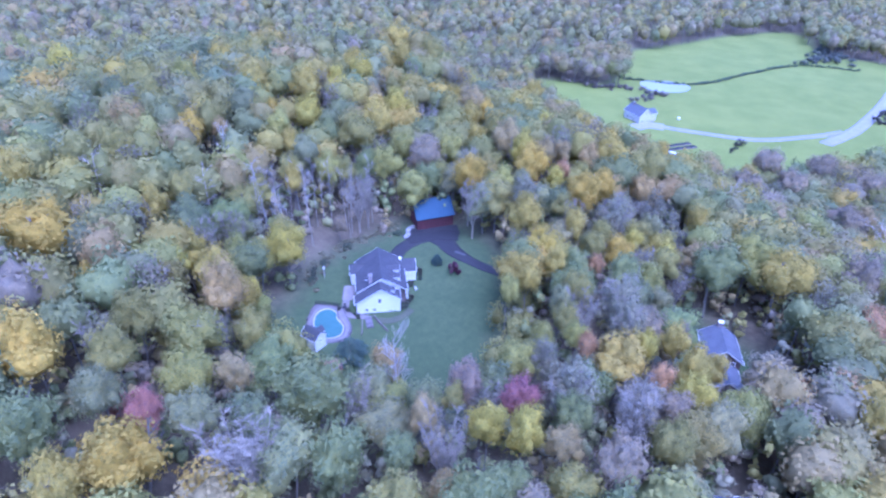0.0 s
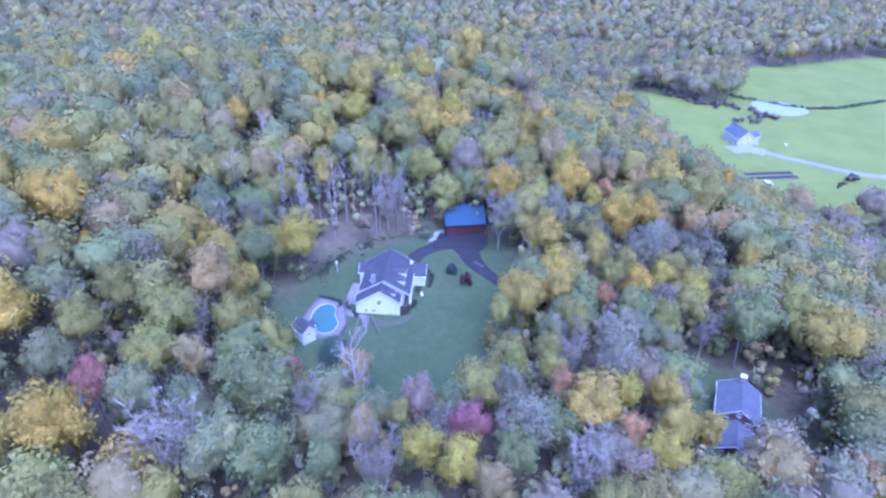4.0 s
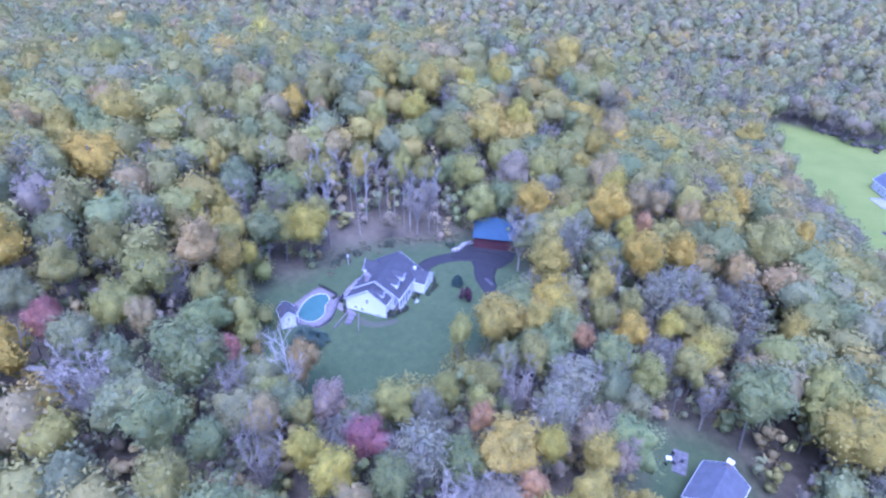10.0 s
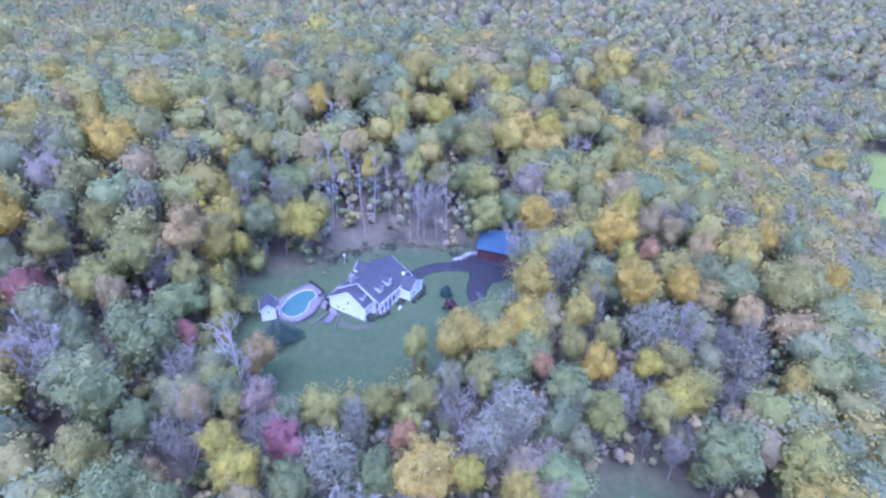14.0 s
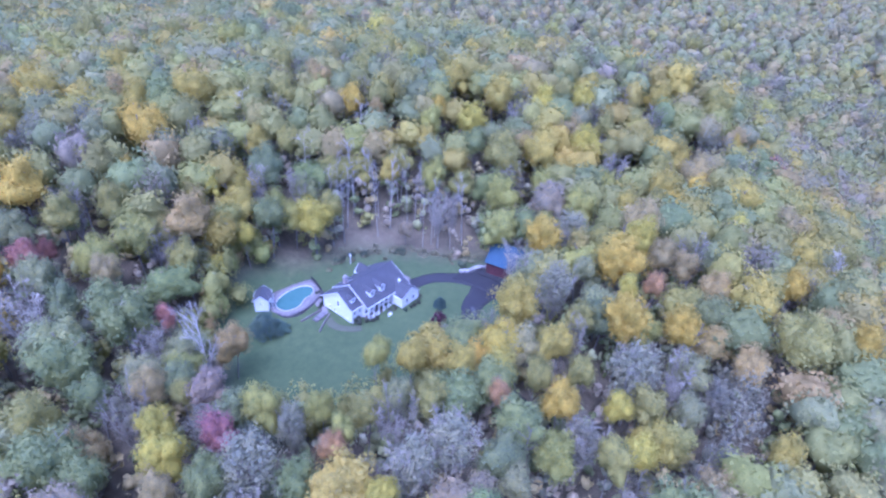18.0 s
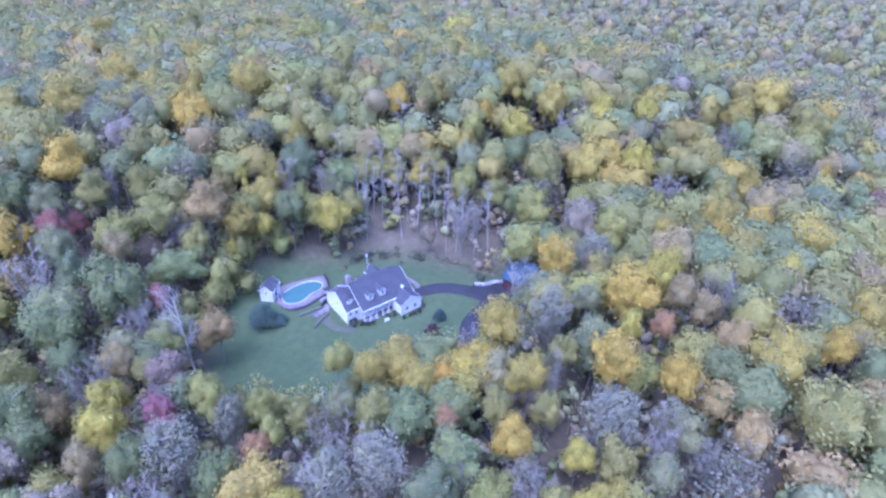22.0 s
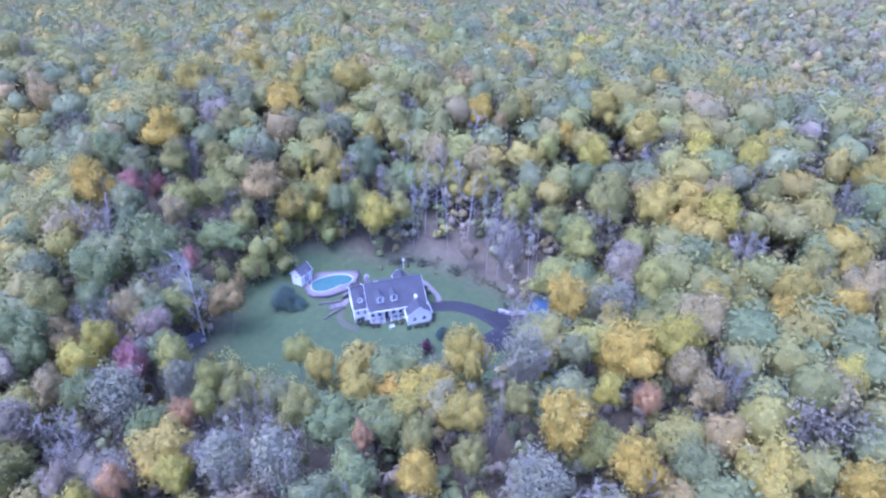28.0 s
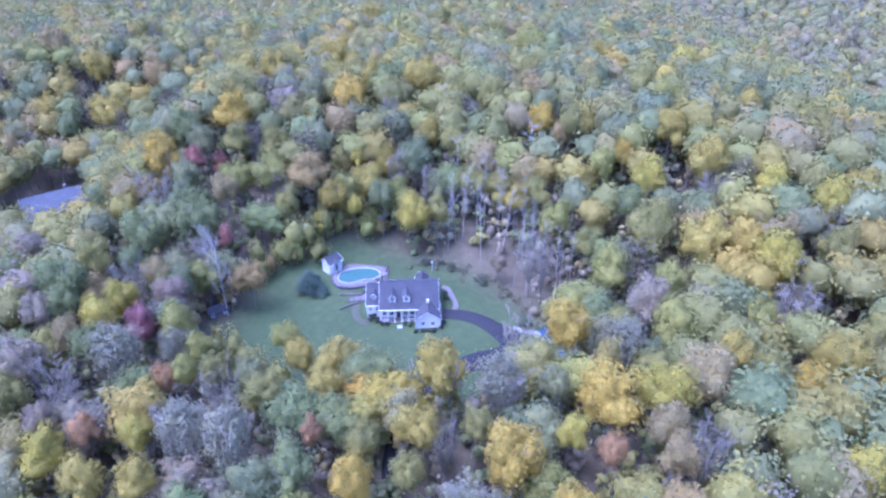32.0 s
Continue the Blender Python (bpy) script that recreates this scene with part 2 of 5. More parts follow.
MEADOW = [(318, -108), (240, -112), (190, -120), (156, -130), (124, -150), (116, -196), (132, -240), (152, -290), (188, -345), (225, -400),
          (300, -450), (361, -447), (392, -398), (430, -405), (480, -432), (490, -418), (470, -352), (400, -212), (345, -198), (318, -186), (302, -166), (314, -148), (324, -122)]


def grid_axis(lo, hi, fine_lo, fine_hi, fine, coarse):
    a = np.arange(fine_lo, fine_hi + 0.01, fine)
    left = np.arange(fine_lo - coarse, lo, -coarse)[::-1]
    right = np.arange(fine_hi + coarse, hi, coarse)
    return np.r_[lo, left, a, right, hi]


def grass_material():
    m, nt, bsdf = nodes_of("grass_and_leaf_litter")
    a = nt.nodes.new("ShaderNodeAttribute")
    a.attribute_name = "mown"
    broad, mid, fine = noise_node(nt, 0.05, 4.0), noise_node(nt, 0.5, 5.0), noise_node(nt, 6.0, 3.0)
    lawn = ramp_node(nt, broad.outputs["Fac"], [(0.3, (0.054, 0.078, 0.025)), (0.7, (0.074, 0.098, 0.034))]).outputs["Color"]
    lawn = mix_node(nt, "MULTIPLY", 0.8, lawn, ramp_node(nt, mid.outputs["Fac"], [(0.3, (0.75, 0.8, 0.75)), (0.7, (1.2, 1.15, 1.1))]).outputs["Color"])
    litter = ramp_node(nt, mid.outputs["Fac"], [(0.3, (0.09, 0.074, 0.042)), (0.52, (0.125, 0.103, 0.059)), (0.7, (0.16, 0.132, 0.075))]).outputs["Color"]
    hay = nt.nodes.new("ShaderNodeAttribute")
    hay.attribute_name = "meadow"
    field = ramp_node(nt, broad.outputs["Fac"], [(0.35, (0.15, 0.18, 0.022)), (0.65, (0.19, 0.215, 0.032))]).outputs["Color"]
    lawn = mix_node(nt, "MIX", hay.outputs["Fac"], lawn, field)
    c = mix_node(nt, "MIX", a.outputs["Fac"], litter, lawn)
    g = ramp_node(nt, fine.outputs["Fac"], [(0.25, (0.75, 0.75, 0.75)), (0.75, (1.25, 1.25, 1.25))]).outputs["Color"]
    nt.links.new(mix_node(nt, "MULTIPLY", 0.7, c, g), bsdf.inputs["Base Color"])
    bsdf.inputs["Roughness"].default_value = 0.95
    bump(nt, bsdf, fine.outputs["Fac"], 0.6, 0.06)
    return m


def edge_soft(x, y, poly, width):
    """1 inside a polygon, fading out over a width, with a ragged edge."""
    total = np.zeros(np.shape(x))
    for dx, dy in ((0, 0), (1, 0), (-1, 0), (0, 1), (0, -1), (0.7, 0.7), (-0.7, 0.7), (0.7, -0.7), (-0.7, -0.7)):
        total += inside(x + dx * width, y + dy * width, poly)
    return total / 9


def make_ground():
    xs = grid_axis(-2500, 2500, -180, 560, 3.6, 60)
    ys = grid_axis(-2500, 2500, -460, 180, 3.6, 60)
    X, Y = np.meshgrid(xs, ys)
    Z = height(X, Y)
    v = np.c_[X.ravel(), Y.ravel(), Z.ravel()]
    i = np.arange(len(ys) - 1)[:, None] * len(xs) + np.arange(len(xs) - 1)[None]
    i = i.ravel()
    f = np.c_[i, i + 1, i + 1 + len(xs), i + len(xs)]
    me = arrays_mesh("ground", v, f, grass_material(), smooth=True)
    mown = np.maximum.reduce([edge_soft(X, Y, p, 4.5) for p in (LAWN, POOL_SIDE, NEIGHBOUR_YARD, HILL_YARD)] + [np.clip(edge_soft(X, Y, MEADOW, 14.0) * 2.5, 0, 1)]).ravel()
    field = me.attributes.new("meadow", "FLOAT", "POINT")
    field.data.foreach_set("value", np.clip(edge_soft(X, Y, MEADOW, 14.0) * 2.5, 0, 1).ravel().astype(np.float32))
    at = me.attributes.new("mown", "FLOAT", "POINT")
    at.data.foreach_set("value", mown.astype(np.float32))
    return tagged(new("ground", me), "mown lawn and leaf-strewn forest floor", "ground", kind="structure")


ground = make_ground()


# ---- trees ----
HUES = {"green": (0.222, 0.243, 0.094), "deep_green": (0.190, 0.212, 0.100), "olive": (0.290, 0.268, 0.080), "lime": (0.331, 0.318, 0.085),
        "gold": (0.440, 0.330, 0.058), "yellow": (0.425, 0.368, 0.065), "olivegold": (0.375, 0.310, 0.068), "orange": (0.395, 0.250, 0.115), "amber": (0.365, 0.280, 0.110),
        "tan": (0.347, 0.285, 0.125), "red": (0.370, 0.190, 0.145), "plum": (0.270, 0.135, 0.135), "pink": (0.290, 0.246, 0.165), "sage": (0.278, 0.280, 0.130),
        "pale": (0.300, 0.288, 0.180), "grey": (0.235, 0.217, 0.150)}


ICO = {}


def ball(level):
    """Corners and triangles of a unit ball."""
    if level not in ICO:
        bm = bmesh.new()
        bmesh.ops.create_icosphere(bm, subdivisions=level, radius=1.0)
        ICO[level] = (np.array([v.co[:] for v in bm.verts]), np.array([[v.index for v in fc.verts] for fc in bm.faces]))
        bm.free()
    return ICO[level]


def leaf_cloud(rng, count, size, width, depth, lobes, spread=0.34, flat=0.85, shell=True, tufts=7):
    """A crown: limbs' worth of foliage lobes, each broken into small tufts of leaf clusters. Base at z 0, top at z = depth.
    A rough dark core inside closes the view. Returns corners, triangles and how many triangles belong to the core."""
    a = rng.uniform(0, 2 * np.pi, lobes) + np.arange(lobes) * 2.4
    up = np.clip((np.arange(lobes) + rng.uniform(0, 1, lobes)) / lobes, 0.03, 0.97) ** 0.85
    reach = np.sqrt(np.clip(1 - np.abs((up - 0.36) / 0.66) ** 2.0, 0.04, 1)) * rng.uniform(0.5, 0.78, lobes)
    reach = np.where(rng.random(lobes) < 0.22, reach * 0.4, reach)
    centre = np.c_[np.cos(a) * reach * width, np.sin(a) * reach * width, (0.10 + 0.76 * up) * depth]
    radius = width * spread * rng.uniform(0.7, 1.25, lobes) * (1.1 - 0.3 * up)
    verts, tris, solid = [], [], 0
    if shell:
        bv, bt = ball(1)
        for c, r in zip(centre, radius):
            verts.append(c + bv * (r * rng.uniform(0.5, 0.78, len(bv)))[:, None] * (1, 1, flat))
        tris = [bt + k * len(bv) for k in range(lobes)]
        solid = len(bt) * lobes
    # tufts on each lobe's outside, leaf clusters on each tuft
    td = rng.normal(size=(lobes * tufts, 3))
    td[:, 2] += 0.35
    td /= np.linalg.norm(td, axis=1)[:, None]
    big = np.repeat(radius, tufts)
    tuft = np.repeat(centre, tufts, 0) + td * (big * rng.uniform(0.45, 0.85, len(big)))[:, None] * (1, 1, flat)
    tr = big * rng.uniform(0.26, 0.48, len(big))
    pick = rng.choice(len(tr), count, p=tr ** 2 / (tr ** 2).sum())
    d = rng.normal(size=(count, 3)) + td[pick] * 0.7
    d[:, 2] += 0.3
    d /= np.linalg.norm(d, axis=1)[:, None]
    p = tuft[pick] + d * (tr[pick] * rng.uniform(0.55, 1.12, count))[:, None]
    n = d * 0.7 + td[pick] * 0.5 + rng.normal(scale=0.42, size=(count, 3))
    n /= np.linalg.norm(n, axis=1)[:, None]
    u = np.cross(n, rng.normal(size=(count, 3)))
    u /= np.linalg.norm(u, axis=1)[:, None]
    w = np.cross(n, u)
    s = (size * rng.uniform(0.55, 1.3, count))[:, None]
    t = s * rng.uniform(0.5, 0.95, count)[:, None]
    lift = n * s * 0.25
    leaf = np.stack([p - u * s, p - w * t + lift, p + u * s, p + w * t + lift], 1).reshape(-1, 3)
    o = sum(len(v) for v in verts) + 4 * np.arange(count)
    tris = [*tris, np.c_[o, o + 1, o + 2], np.c_[o, o + 2, o + 3]]
    return np.concatenate([*verts, leaf]), np.concatenate(tris), solid


def dome(rng, count, size, width, depth, lobes, level=1, loose=1.0, relief=0.48):
    """A full crown: an uneven egg broken into rounded boughs, covered in leaf clusters, over a rough closed core.
    Base at z 0, top at z = depth. Returns corners, triangles and how many triangles belong to the core."""
    k = np.arange(lobes) + 0.5
    z = 1 - 1.5 * k / lobes
    a = k * 2.39996 + rng.uniform(0, 6.28)
    bough = np.c_[np.cos(a) * np.sqrt(1 - z * z), np.sin(a) * np.sqrt(1 - z * z), z] + rng.normal(scale=0.16, size=(lobes, 3))
    bough /= np.linalg.norm(bough, axis=1)[:, None]
    reach = rng.uniform(0.78, 1.12, lobes) * np.where(rng.random(lobes) < 0.2, 0.8, 1.0)
    across = rng.uniform(0.9, 1.35, lobes) * 2.0 / math.sqrt(lobes)
    half = np.array([width * rng.uniform(0.92, 1.08), width * rng.uniform(0.92, 1.08), depth * 0.52])
    mid = np.array([0, 0, depth * 0.48])

    def skin(d):
        angle = np.arccos(np.clip(d @ bough.T, -1, 1)) / across
        swell = np.where(angle < 1, 1 - relief + relief * np.sqrt(np.clip(1 - angle ** 2, 0, 1)), 0.98 - relief) * (1 + (reach - 1) * relief / 0.48)
        best = swell.argmax(1)
        return swell[np.arange(len(d)), best], best

    bv, bt = ball(level) if level else (np.zeros((0, 3)), np.zeros((0, 3), int))
    r, _ = skin(bv)
    core = mid + bv * (r * (1 - loose * rng.uniform(0.12, 0.3, len(bv))))[:, None] * half
    d = rng.normal(size=(count, 3))
    d[:, 2] += 0.45
    d /= np.linalg.norm(d, axis=1)[:, None]
    r, best = skin(d)
    q = d * (r * (1 - (0.03 if level else 0.16) + (0.075 * loose if level else 0.16) * rng.normal(size=count)))[:, None]
    n = (q - bough[best] * (reach[best] * (0.6 if relief > 0.4 else 0.35))[:, None]) / half
    n /= np.linalg.norm(n, axis=1)[:, None]
    n += rng.normal(scale=0.42 * loose, size=(count, 3)) + (0, 0, 0.15)
    n /= np.linalg.norm(n, axis=1)[:, None]
    p = mid + q * half
    u = np.cross(n, rng.normal(size=(count, 3)))
    u /= np.linalg.norm(u, axis=1)[:, None]
    w = np.cross(n, u)
    s = (size * rng.uniform(0.55, 1.35, count))[:, None]
    t = s * rng.uniform(0.6, 1.1, count)[:, None]
    leaf = np.stack([p - u * s, p + u * s * 0.7 - w * t, p + u * s * 0.6 + w * t], 1).reshape(-1, 3)
    o = len(bv) + 3 * np.arange(count)
    return np.concatenate([core, leaf]), np.concatenate([bt, np.c_[o, o + 1, o + 2]]), len(bt)


def crown_mesh(name, verts, tris, solid, material):
    me = arrays_mesh(name, verts, tris, material)
    soft = np.zeros(len(tris), bool)
    soft[:solid] = True
    me.polygons.foreach_set("use_smooth", soft)
    return me


def joined_crowns(name, clouds, tints, material):
    """Many crowns in one mesh, each with its own tint."""
    verts, tris, soft, o = [], [], [], 0
    for v, t, solid in clouds:
        verts.append(v)
        tris.append(t + o)
        k = np.zeros(len(t), bool)
        k[:solid] = True
        soft.append(k)
        o += len(v)
    me = arrays_mesh(name, np.concatenate(verts), np.concatenate(tris), material)
    me.polygons.foreach_set("use_smooth", np.concatenate(soft))
    at = me.attributes.new("tint", "FLOAT_COLOR", "FACE")
    colours = np.concatenate([np.tile((*c, 1), (len(t), 1)) for c, (_, t, _) in zip(tints, clouds)])
    at.data.foreach_set("color", colours.astype(np.float32).ravel())
    return me


def limb(verts, faces, a, b, ra, rb, sides=4):
    """A tapered round bar from a to b, added to lists."""
    a, b = Vector(a), Vector(b)
    q = (b - a).to_track_quat("Z", "Y")
    o = len(verts)
    for c, r in ((a, ra), (b, rb)):
        for k in range(sides):
            verts.append(c + q @ Vector((r * math.cos(2 * math.pi * k / sides), r * math.sin(2 * math.pi * k / sides), 0)))
    for k in range(sides):
        faces.append((o + k, o + (k + 1) % sides, o + sides + (k + 1) % sides, o + sides + k))


def branches(rng, tall, wide, levels, first=0.35, forks=(5, 4, 4), thick=0.32, droop=0.0, sides=4):
    """A branching skeleton: a trunk whose limbs fork again and again, each thinner."""
    verts, faces = [], []

    def grow(a, way, length, r, level):
        bend = Vector(rng.normal(scale=0.13, size=3))
        mid = a + way * length * 0.5 + bend * length * 0.3
        end = a + (way + bend * 0.5).normalized() * length
        limb(verts, faces, a, mid, r, r * 0.75, sides if level else 6)
        limb(verts, faces, mid, end, r * 0.75, max(r * 0.35, 0.018), sides if level else 6)
        if level >= levels:
            return
        n = forks[min(level, len(forks) - 1)]
        for k in range(n):
            f = (first if level == 0 else 0.3) + (1 - (first if level == 0 else 0.3)) * (k + rng.uniform(0.1, 0.9)) / n
            at = a.lerp(mid, f * 2) if f < 0.5 else mid.lerp(end, f * 2 - 1)
            turn = rng.uniform(0, 2 * math.pi)
            side = way.orthogonal().normalized()
            side = (Matrix.Rotation(turn, 3, way) @ side)
            out = (way * rng.uniform(0.55, 1.0) + side * rng.uniform(0.55, 1.0) + Vector((0, 0, 0.25 - droop))).normalized()
            grow(at, out, (wide if level == 0 else length * 0.55) * rng.uniform(0.7, 1.15) * (1.15 - 0.45 * f), r * (0.42 if level == 0 else 0.5), level + 1)

    grow(Vector((0, 0, -0.4)), Vector((0, 0, 1)), tall, thick, 0)
    return verts, faces


def quads(n):
    return np.arange(4 * n).reshape(-1, 4)


class Kind:
    """One shape of tree: a trunk mesh and a crown mesh that trees of this shape share."""

    def __init__(self, name, seed, tall, width, base, leaves, size, lobes, bare=False, flat=0.85, tall_trunk=False, spreading=False):
        rng = np.random.default_rng(seed)
        self.tall, self.width, self.base, self.bare = tall, width, base, bare
        if tall_trunk:
            tv, tf = branches(rng, tall, width, 3, 0.45, (11, 5, 3), 0.17, sides=3)
        elif spreading:
            tv, tf = branches(rng, tall * 0.9, width * 0.95, 4, 0.26, (14, 6, 4, 2), 0.27, sides=3)
        elif bare:
            tv, tf = vase(rng, tall, width)
        else:
            tv, tf = branches(rng, tall * 0.86, width * 0.7, 2, 0.35, (7, 4), 0.26)
        self.trunk = arrays_mesh(name + "_trunk", [tuple(v) for v in tv], tf, BARK_WHITE if tall_trunk or spreading else BARK_PALE if bare else BARK)
        self.crown = None
        if leaves:
            if bare:
                v, t, solid = dome(rng, leaves, size, width, tall - base, lobes, 0)
            else:
                v, t, solid = dome(rng, leaves, size, width, tall - base, lobes, 3, 0.9, 0.54)
            self.crown = crown_mesh(name + "_crown", v + np.array([0, 0, base]), t, solid, LEAF_NEAR)


def twig(verts, faces, a, b, r):
    """A thin flat sliver from a to b."""
    side = (b - a).orthogonal().normalized() * r
    o = len(verts)
    verts += [a + side, a - side, b - side * 0.3, b + side * 0.3]
    faces.append((o, o + 1, o + 2, o + 3))


def vase(rng, tall, wide, stems=9, sprays=13, thick=0.36):
    """A bare tree: a short trunk that opens into long rising stems, all set with fine twigs."""
    verts, faces = [], []
    fork = Vector((0, 0, tall * 0.22))
    limb(verts, faces, (0, 0, -0.5), fork, thick, thick * 0.75, 6)
    for k in range(stems):
        a = 2 * math.pi * (k + rng.uniform(-0.3, 0.3)) / stems
        out = wide * rng.uniform(0.25, 0.95)
        tip = Vector((math.cos(a) * out, math.sin(a) * out, tall * rng.uniform(0.82, 1.0) - 0.22 * out))
        elbow = fork.lerp(tip, 0.45) + Vector((math.cos(a), math.sin(a), -0.3)) * out * 0.16
        r = thick * rng.uniform(0.38, 0.58)
        limb(verts, faces, fork - Vector((0, 0, 0.4)), elbow, r, r * 0.7)
        limb(verts, faces, elbow, tip, r * 0.7, 0.03)
        for _ in range(sprays):
            f = rng.uniform(0.2, 1.0)
            at = fork.lerp(elbow, f * 2) if f < 0.5 else elbow.lerp(tip, f * 2 - 1)
            b = rng.uniform(0, 2 * math.pi)
            way = Vector((math.cos(b) * 0.75, math.sin(b) * 0.75, rng.uniform(0.5, 1.1))).normalized()
            size = wide * rng.uniform(0.28, 0.5) * (1.2 - 0.5 * f)
            end = at + way * size
            limb(verts, faces, at, end, 0.065, 0.025, 3)
            for _ in range(22):
                g = at.lerp(end, rng.uniform(0.15, 1.0))
                w = (way + Vector(rng.normal(scale=0.6, size=3))).normalized()
                twig(verts, faces, g, g + w * size * rng.uniform(0.3, 0.65), 0.034)
    return verts, faces


BROAD = [Kind("broadleaf", 10 + k, 24.0, 6.2 + 0.4 * (k % 3), 7.6, 2300, 0.29, 15 + 2 * k) for k in range(6)]
SLIM = [Kind("slim_broadleaf", 30 + k, 24.0, 4.4, 7.0, 1800, 0.29, 13 + 2 * k) for k in range(3)]
BARE = [Kind("bare_tree", 50 + k, 22.0, 5.0, 7.0, 1500, 0.11, 26, bare=True) for k in range(4)]
WISPY = [Kind("thin_crowned_tree", 60 + k, 22.0, 4.8, 6.5, 4200, 0.2, 30, bare=True) for k in range(3)]


GHOST = [Kind("spreading_bare_tree", 80 + k, 24.0, 7.0, 8.0, 0, 0.2, 14, bare=True, spreading=True) for k in range(2)]
SPARE = [Kind("tall_bare_tree", 70 + k, 26.0, 4.2, 13.0, 0, 0.2, 14, bare=True, tall_trunk=True) for k in range(4)]


def tree(name, kind, x, y, hue, tall, width, turn, label, group="", category="tree"):
    root = new(name)
    z = height_at(x, y)
    lean = 0.13 * math.sin(3.1 * x + 1.7 * y)
    root.matrix_basis = Matrix.LocRotScale((x, y, z), Euler((0, 0, turn)), (width * (1 + lean) / kind.width, width * (1 - lean) / kind.width, tall / kind.tall))
    tagged(root, label, category, group)
    t = new("trunk", kind.trunk)
    t.parent = root
    if kind.crown:
        c = new("crown", kind.crown)
        c.parent = root
        c.color = (*hue, 1)
        if not kind.bare:
            k = min(1.0, (2.25 * width + 2.0) / ((kind.tall - kind.base) * tall / kind.tall))
            c.matrix_basis = Matrix.Translation((0, 0, kind.tall * (1 - k))) @ Matrix.Diagonal((1, 1, k, 1))
    return root


WORDS = {"green": "green leafy broadleaf tree in early autumn", "deep_green": "dark green leafy broadleaf tree in the wood", "olive": "olive green broadleaf tree turning yellow",
         "lime": "yellow-green broadleaf tree in autumn leaf", "gold": "golden yellow broadleaf tree in full autumn colour", "yellow": "bright yellow broadleaf tree in autumn colour",
         "orange": "orange-brown broadleaf tree in autumn colour", "tan": "tan-brown broadleaf tree with fading leaves", "red": "red maple tree in autumn colour",
         "plum": "dusky red maple at the wood's edge", "sage": "pale sage-green broadleaf tree at the woods' edge", "grey": "pale grey bare tree with fine twigs", "pale": "pale thin-crowned tree losing its leaves", "olivegold": "olive and gold broadleaf tree in autumn", "amber": "amber-brown broadleaf tree in autumn colour", "pink": "pinkish-brown broadleaf tree in autumn"}
placed = []
rng = np.random.default_rng(7)


def stand(hue, rows, shapes, name="broadleaf_tree"):
    """Trees of one colour that stand out: x, y, crown radius, height."""
    for x, y, r, tall in rows:
        base = np.array(HUES[hue]) * rng.uniform(0.88, 1.12)
        slope = shapes is BARE and 0 < x < 75 and 14 < y < 90
        pick = SPARE if slope else GHOST if shapes is BARE and r > 6 and x > -60 else shapes
        tree(name, pick[int(rng.integers(len(pick)))], x, y, tuple(base), tall, r, rng.uniform(0, 6.28), WORDS[hue], "woodland trees")
        placed.append((x, y, 0.5 * r if shapes is BARE else r))


stand("amber", [(-30.5, 33, 6, 26.6), (-40.4, -1.8, 4.8, 16), (37.3, -87.1, 4.9, 22.6), (50.5, -71.8, 4.4, 22.1), (45.1, 48.8, 3.3, 20.7), (38.6, 73.5, 6, 24), (-18.4, 102.6, 5.4, 23.2), (-22, 132.2, 5.3, 23.1), (-112.9, 119, 6.8, 25)], BROAD, "broadleaf_tree")
stand("yellow", [(1.6, 25.6, 6.2, 21.5), (-17, 31.5, 3, 16), (-27, 28, 3, 11), (-66, -26.5, 4.6, 22.3), (-63.9, -19.9, 4.4, 22), (-57.6, -62.3, 4.6, 22.2), (35.7, -56.7, 3.4, 20.8), (-43.1, -57.6, 3.5, 20.8), (1, -81.2, 4, 21.5), (-18, 46.3, 3, 20.3), (6.6, -73.3, 3.4, 20.8), (91.9, -5.9, 7, 25.3), (67.7, 25.7, 5.8, 23.7), (108.8, 7.6, 6.5, 24.6), (97.9, 17.6, 4.8, 22.5), (82.4, -63.8, 4.9, 22.6), (53.4, -48.5, 6, 24), (-76.8, 57.6, 4.1, 21.7), (103.4, 118.8, 7.2, 25.5)], BROAD, "broadleaf_tree")
stand("olive", [(8.5, 26.5, 4, 19), (-36, 27, 4.6, 19), (-4, -78.5, 4.4, 22), (6.6, -63.2, 3.6, 21), (18.9, -54.4, 3.6, 20.9), (-1.5, -58, 3.8, 21.2), (-56.4, -14.2, 2.8, 20), (-34, -41.8, 3.7, 21.1), (-70.7, -51.8, 4.8, 22.5), (-22.5, -48, 4.3, 21.8), (-79.4, -3.1, 5.4, 23.3), (-43.2, 46.5, 4.9, 22.6), (50.7, -93.3, 7.3, 25.6), (105.8, -28.6, 5.3, 23.1), (65.1, 7.9, 8.4, 26), (106, -4.3, 4.9, 22.6), (36.9, 27.7, 4.6, 22.2), (12, 52.8, 4.5, 22.1), (24.1, 71.4, 5.7, 23.6), (-55.3, 45.6, 4.8, 22.4), (-87.2, 30.1, 6.6, 24.7), (83, 55, 5.5, 23.3)], BROAD, "broadleaf_tree")
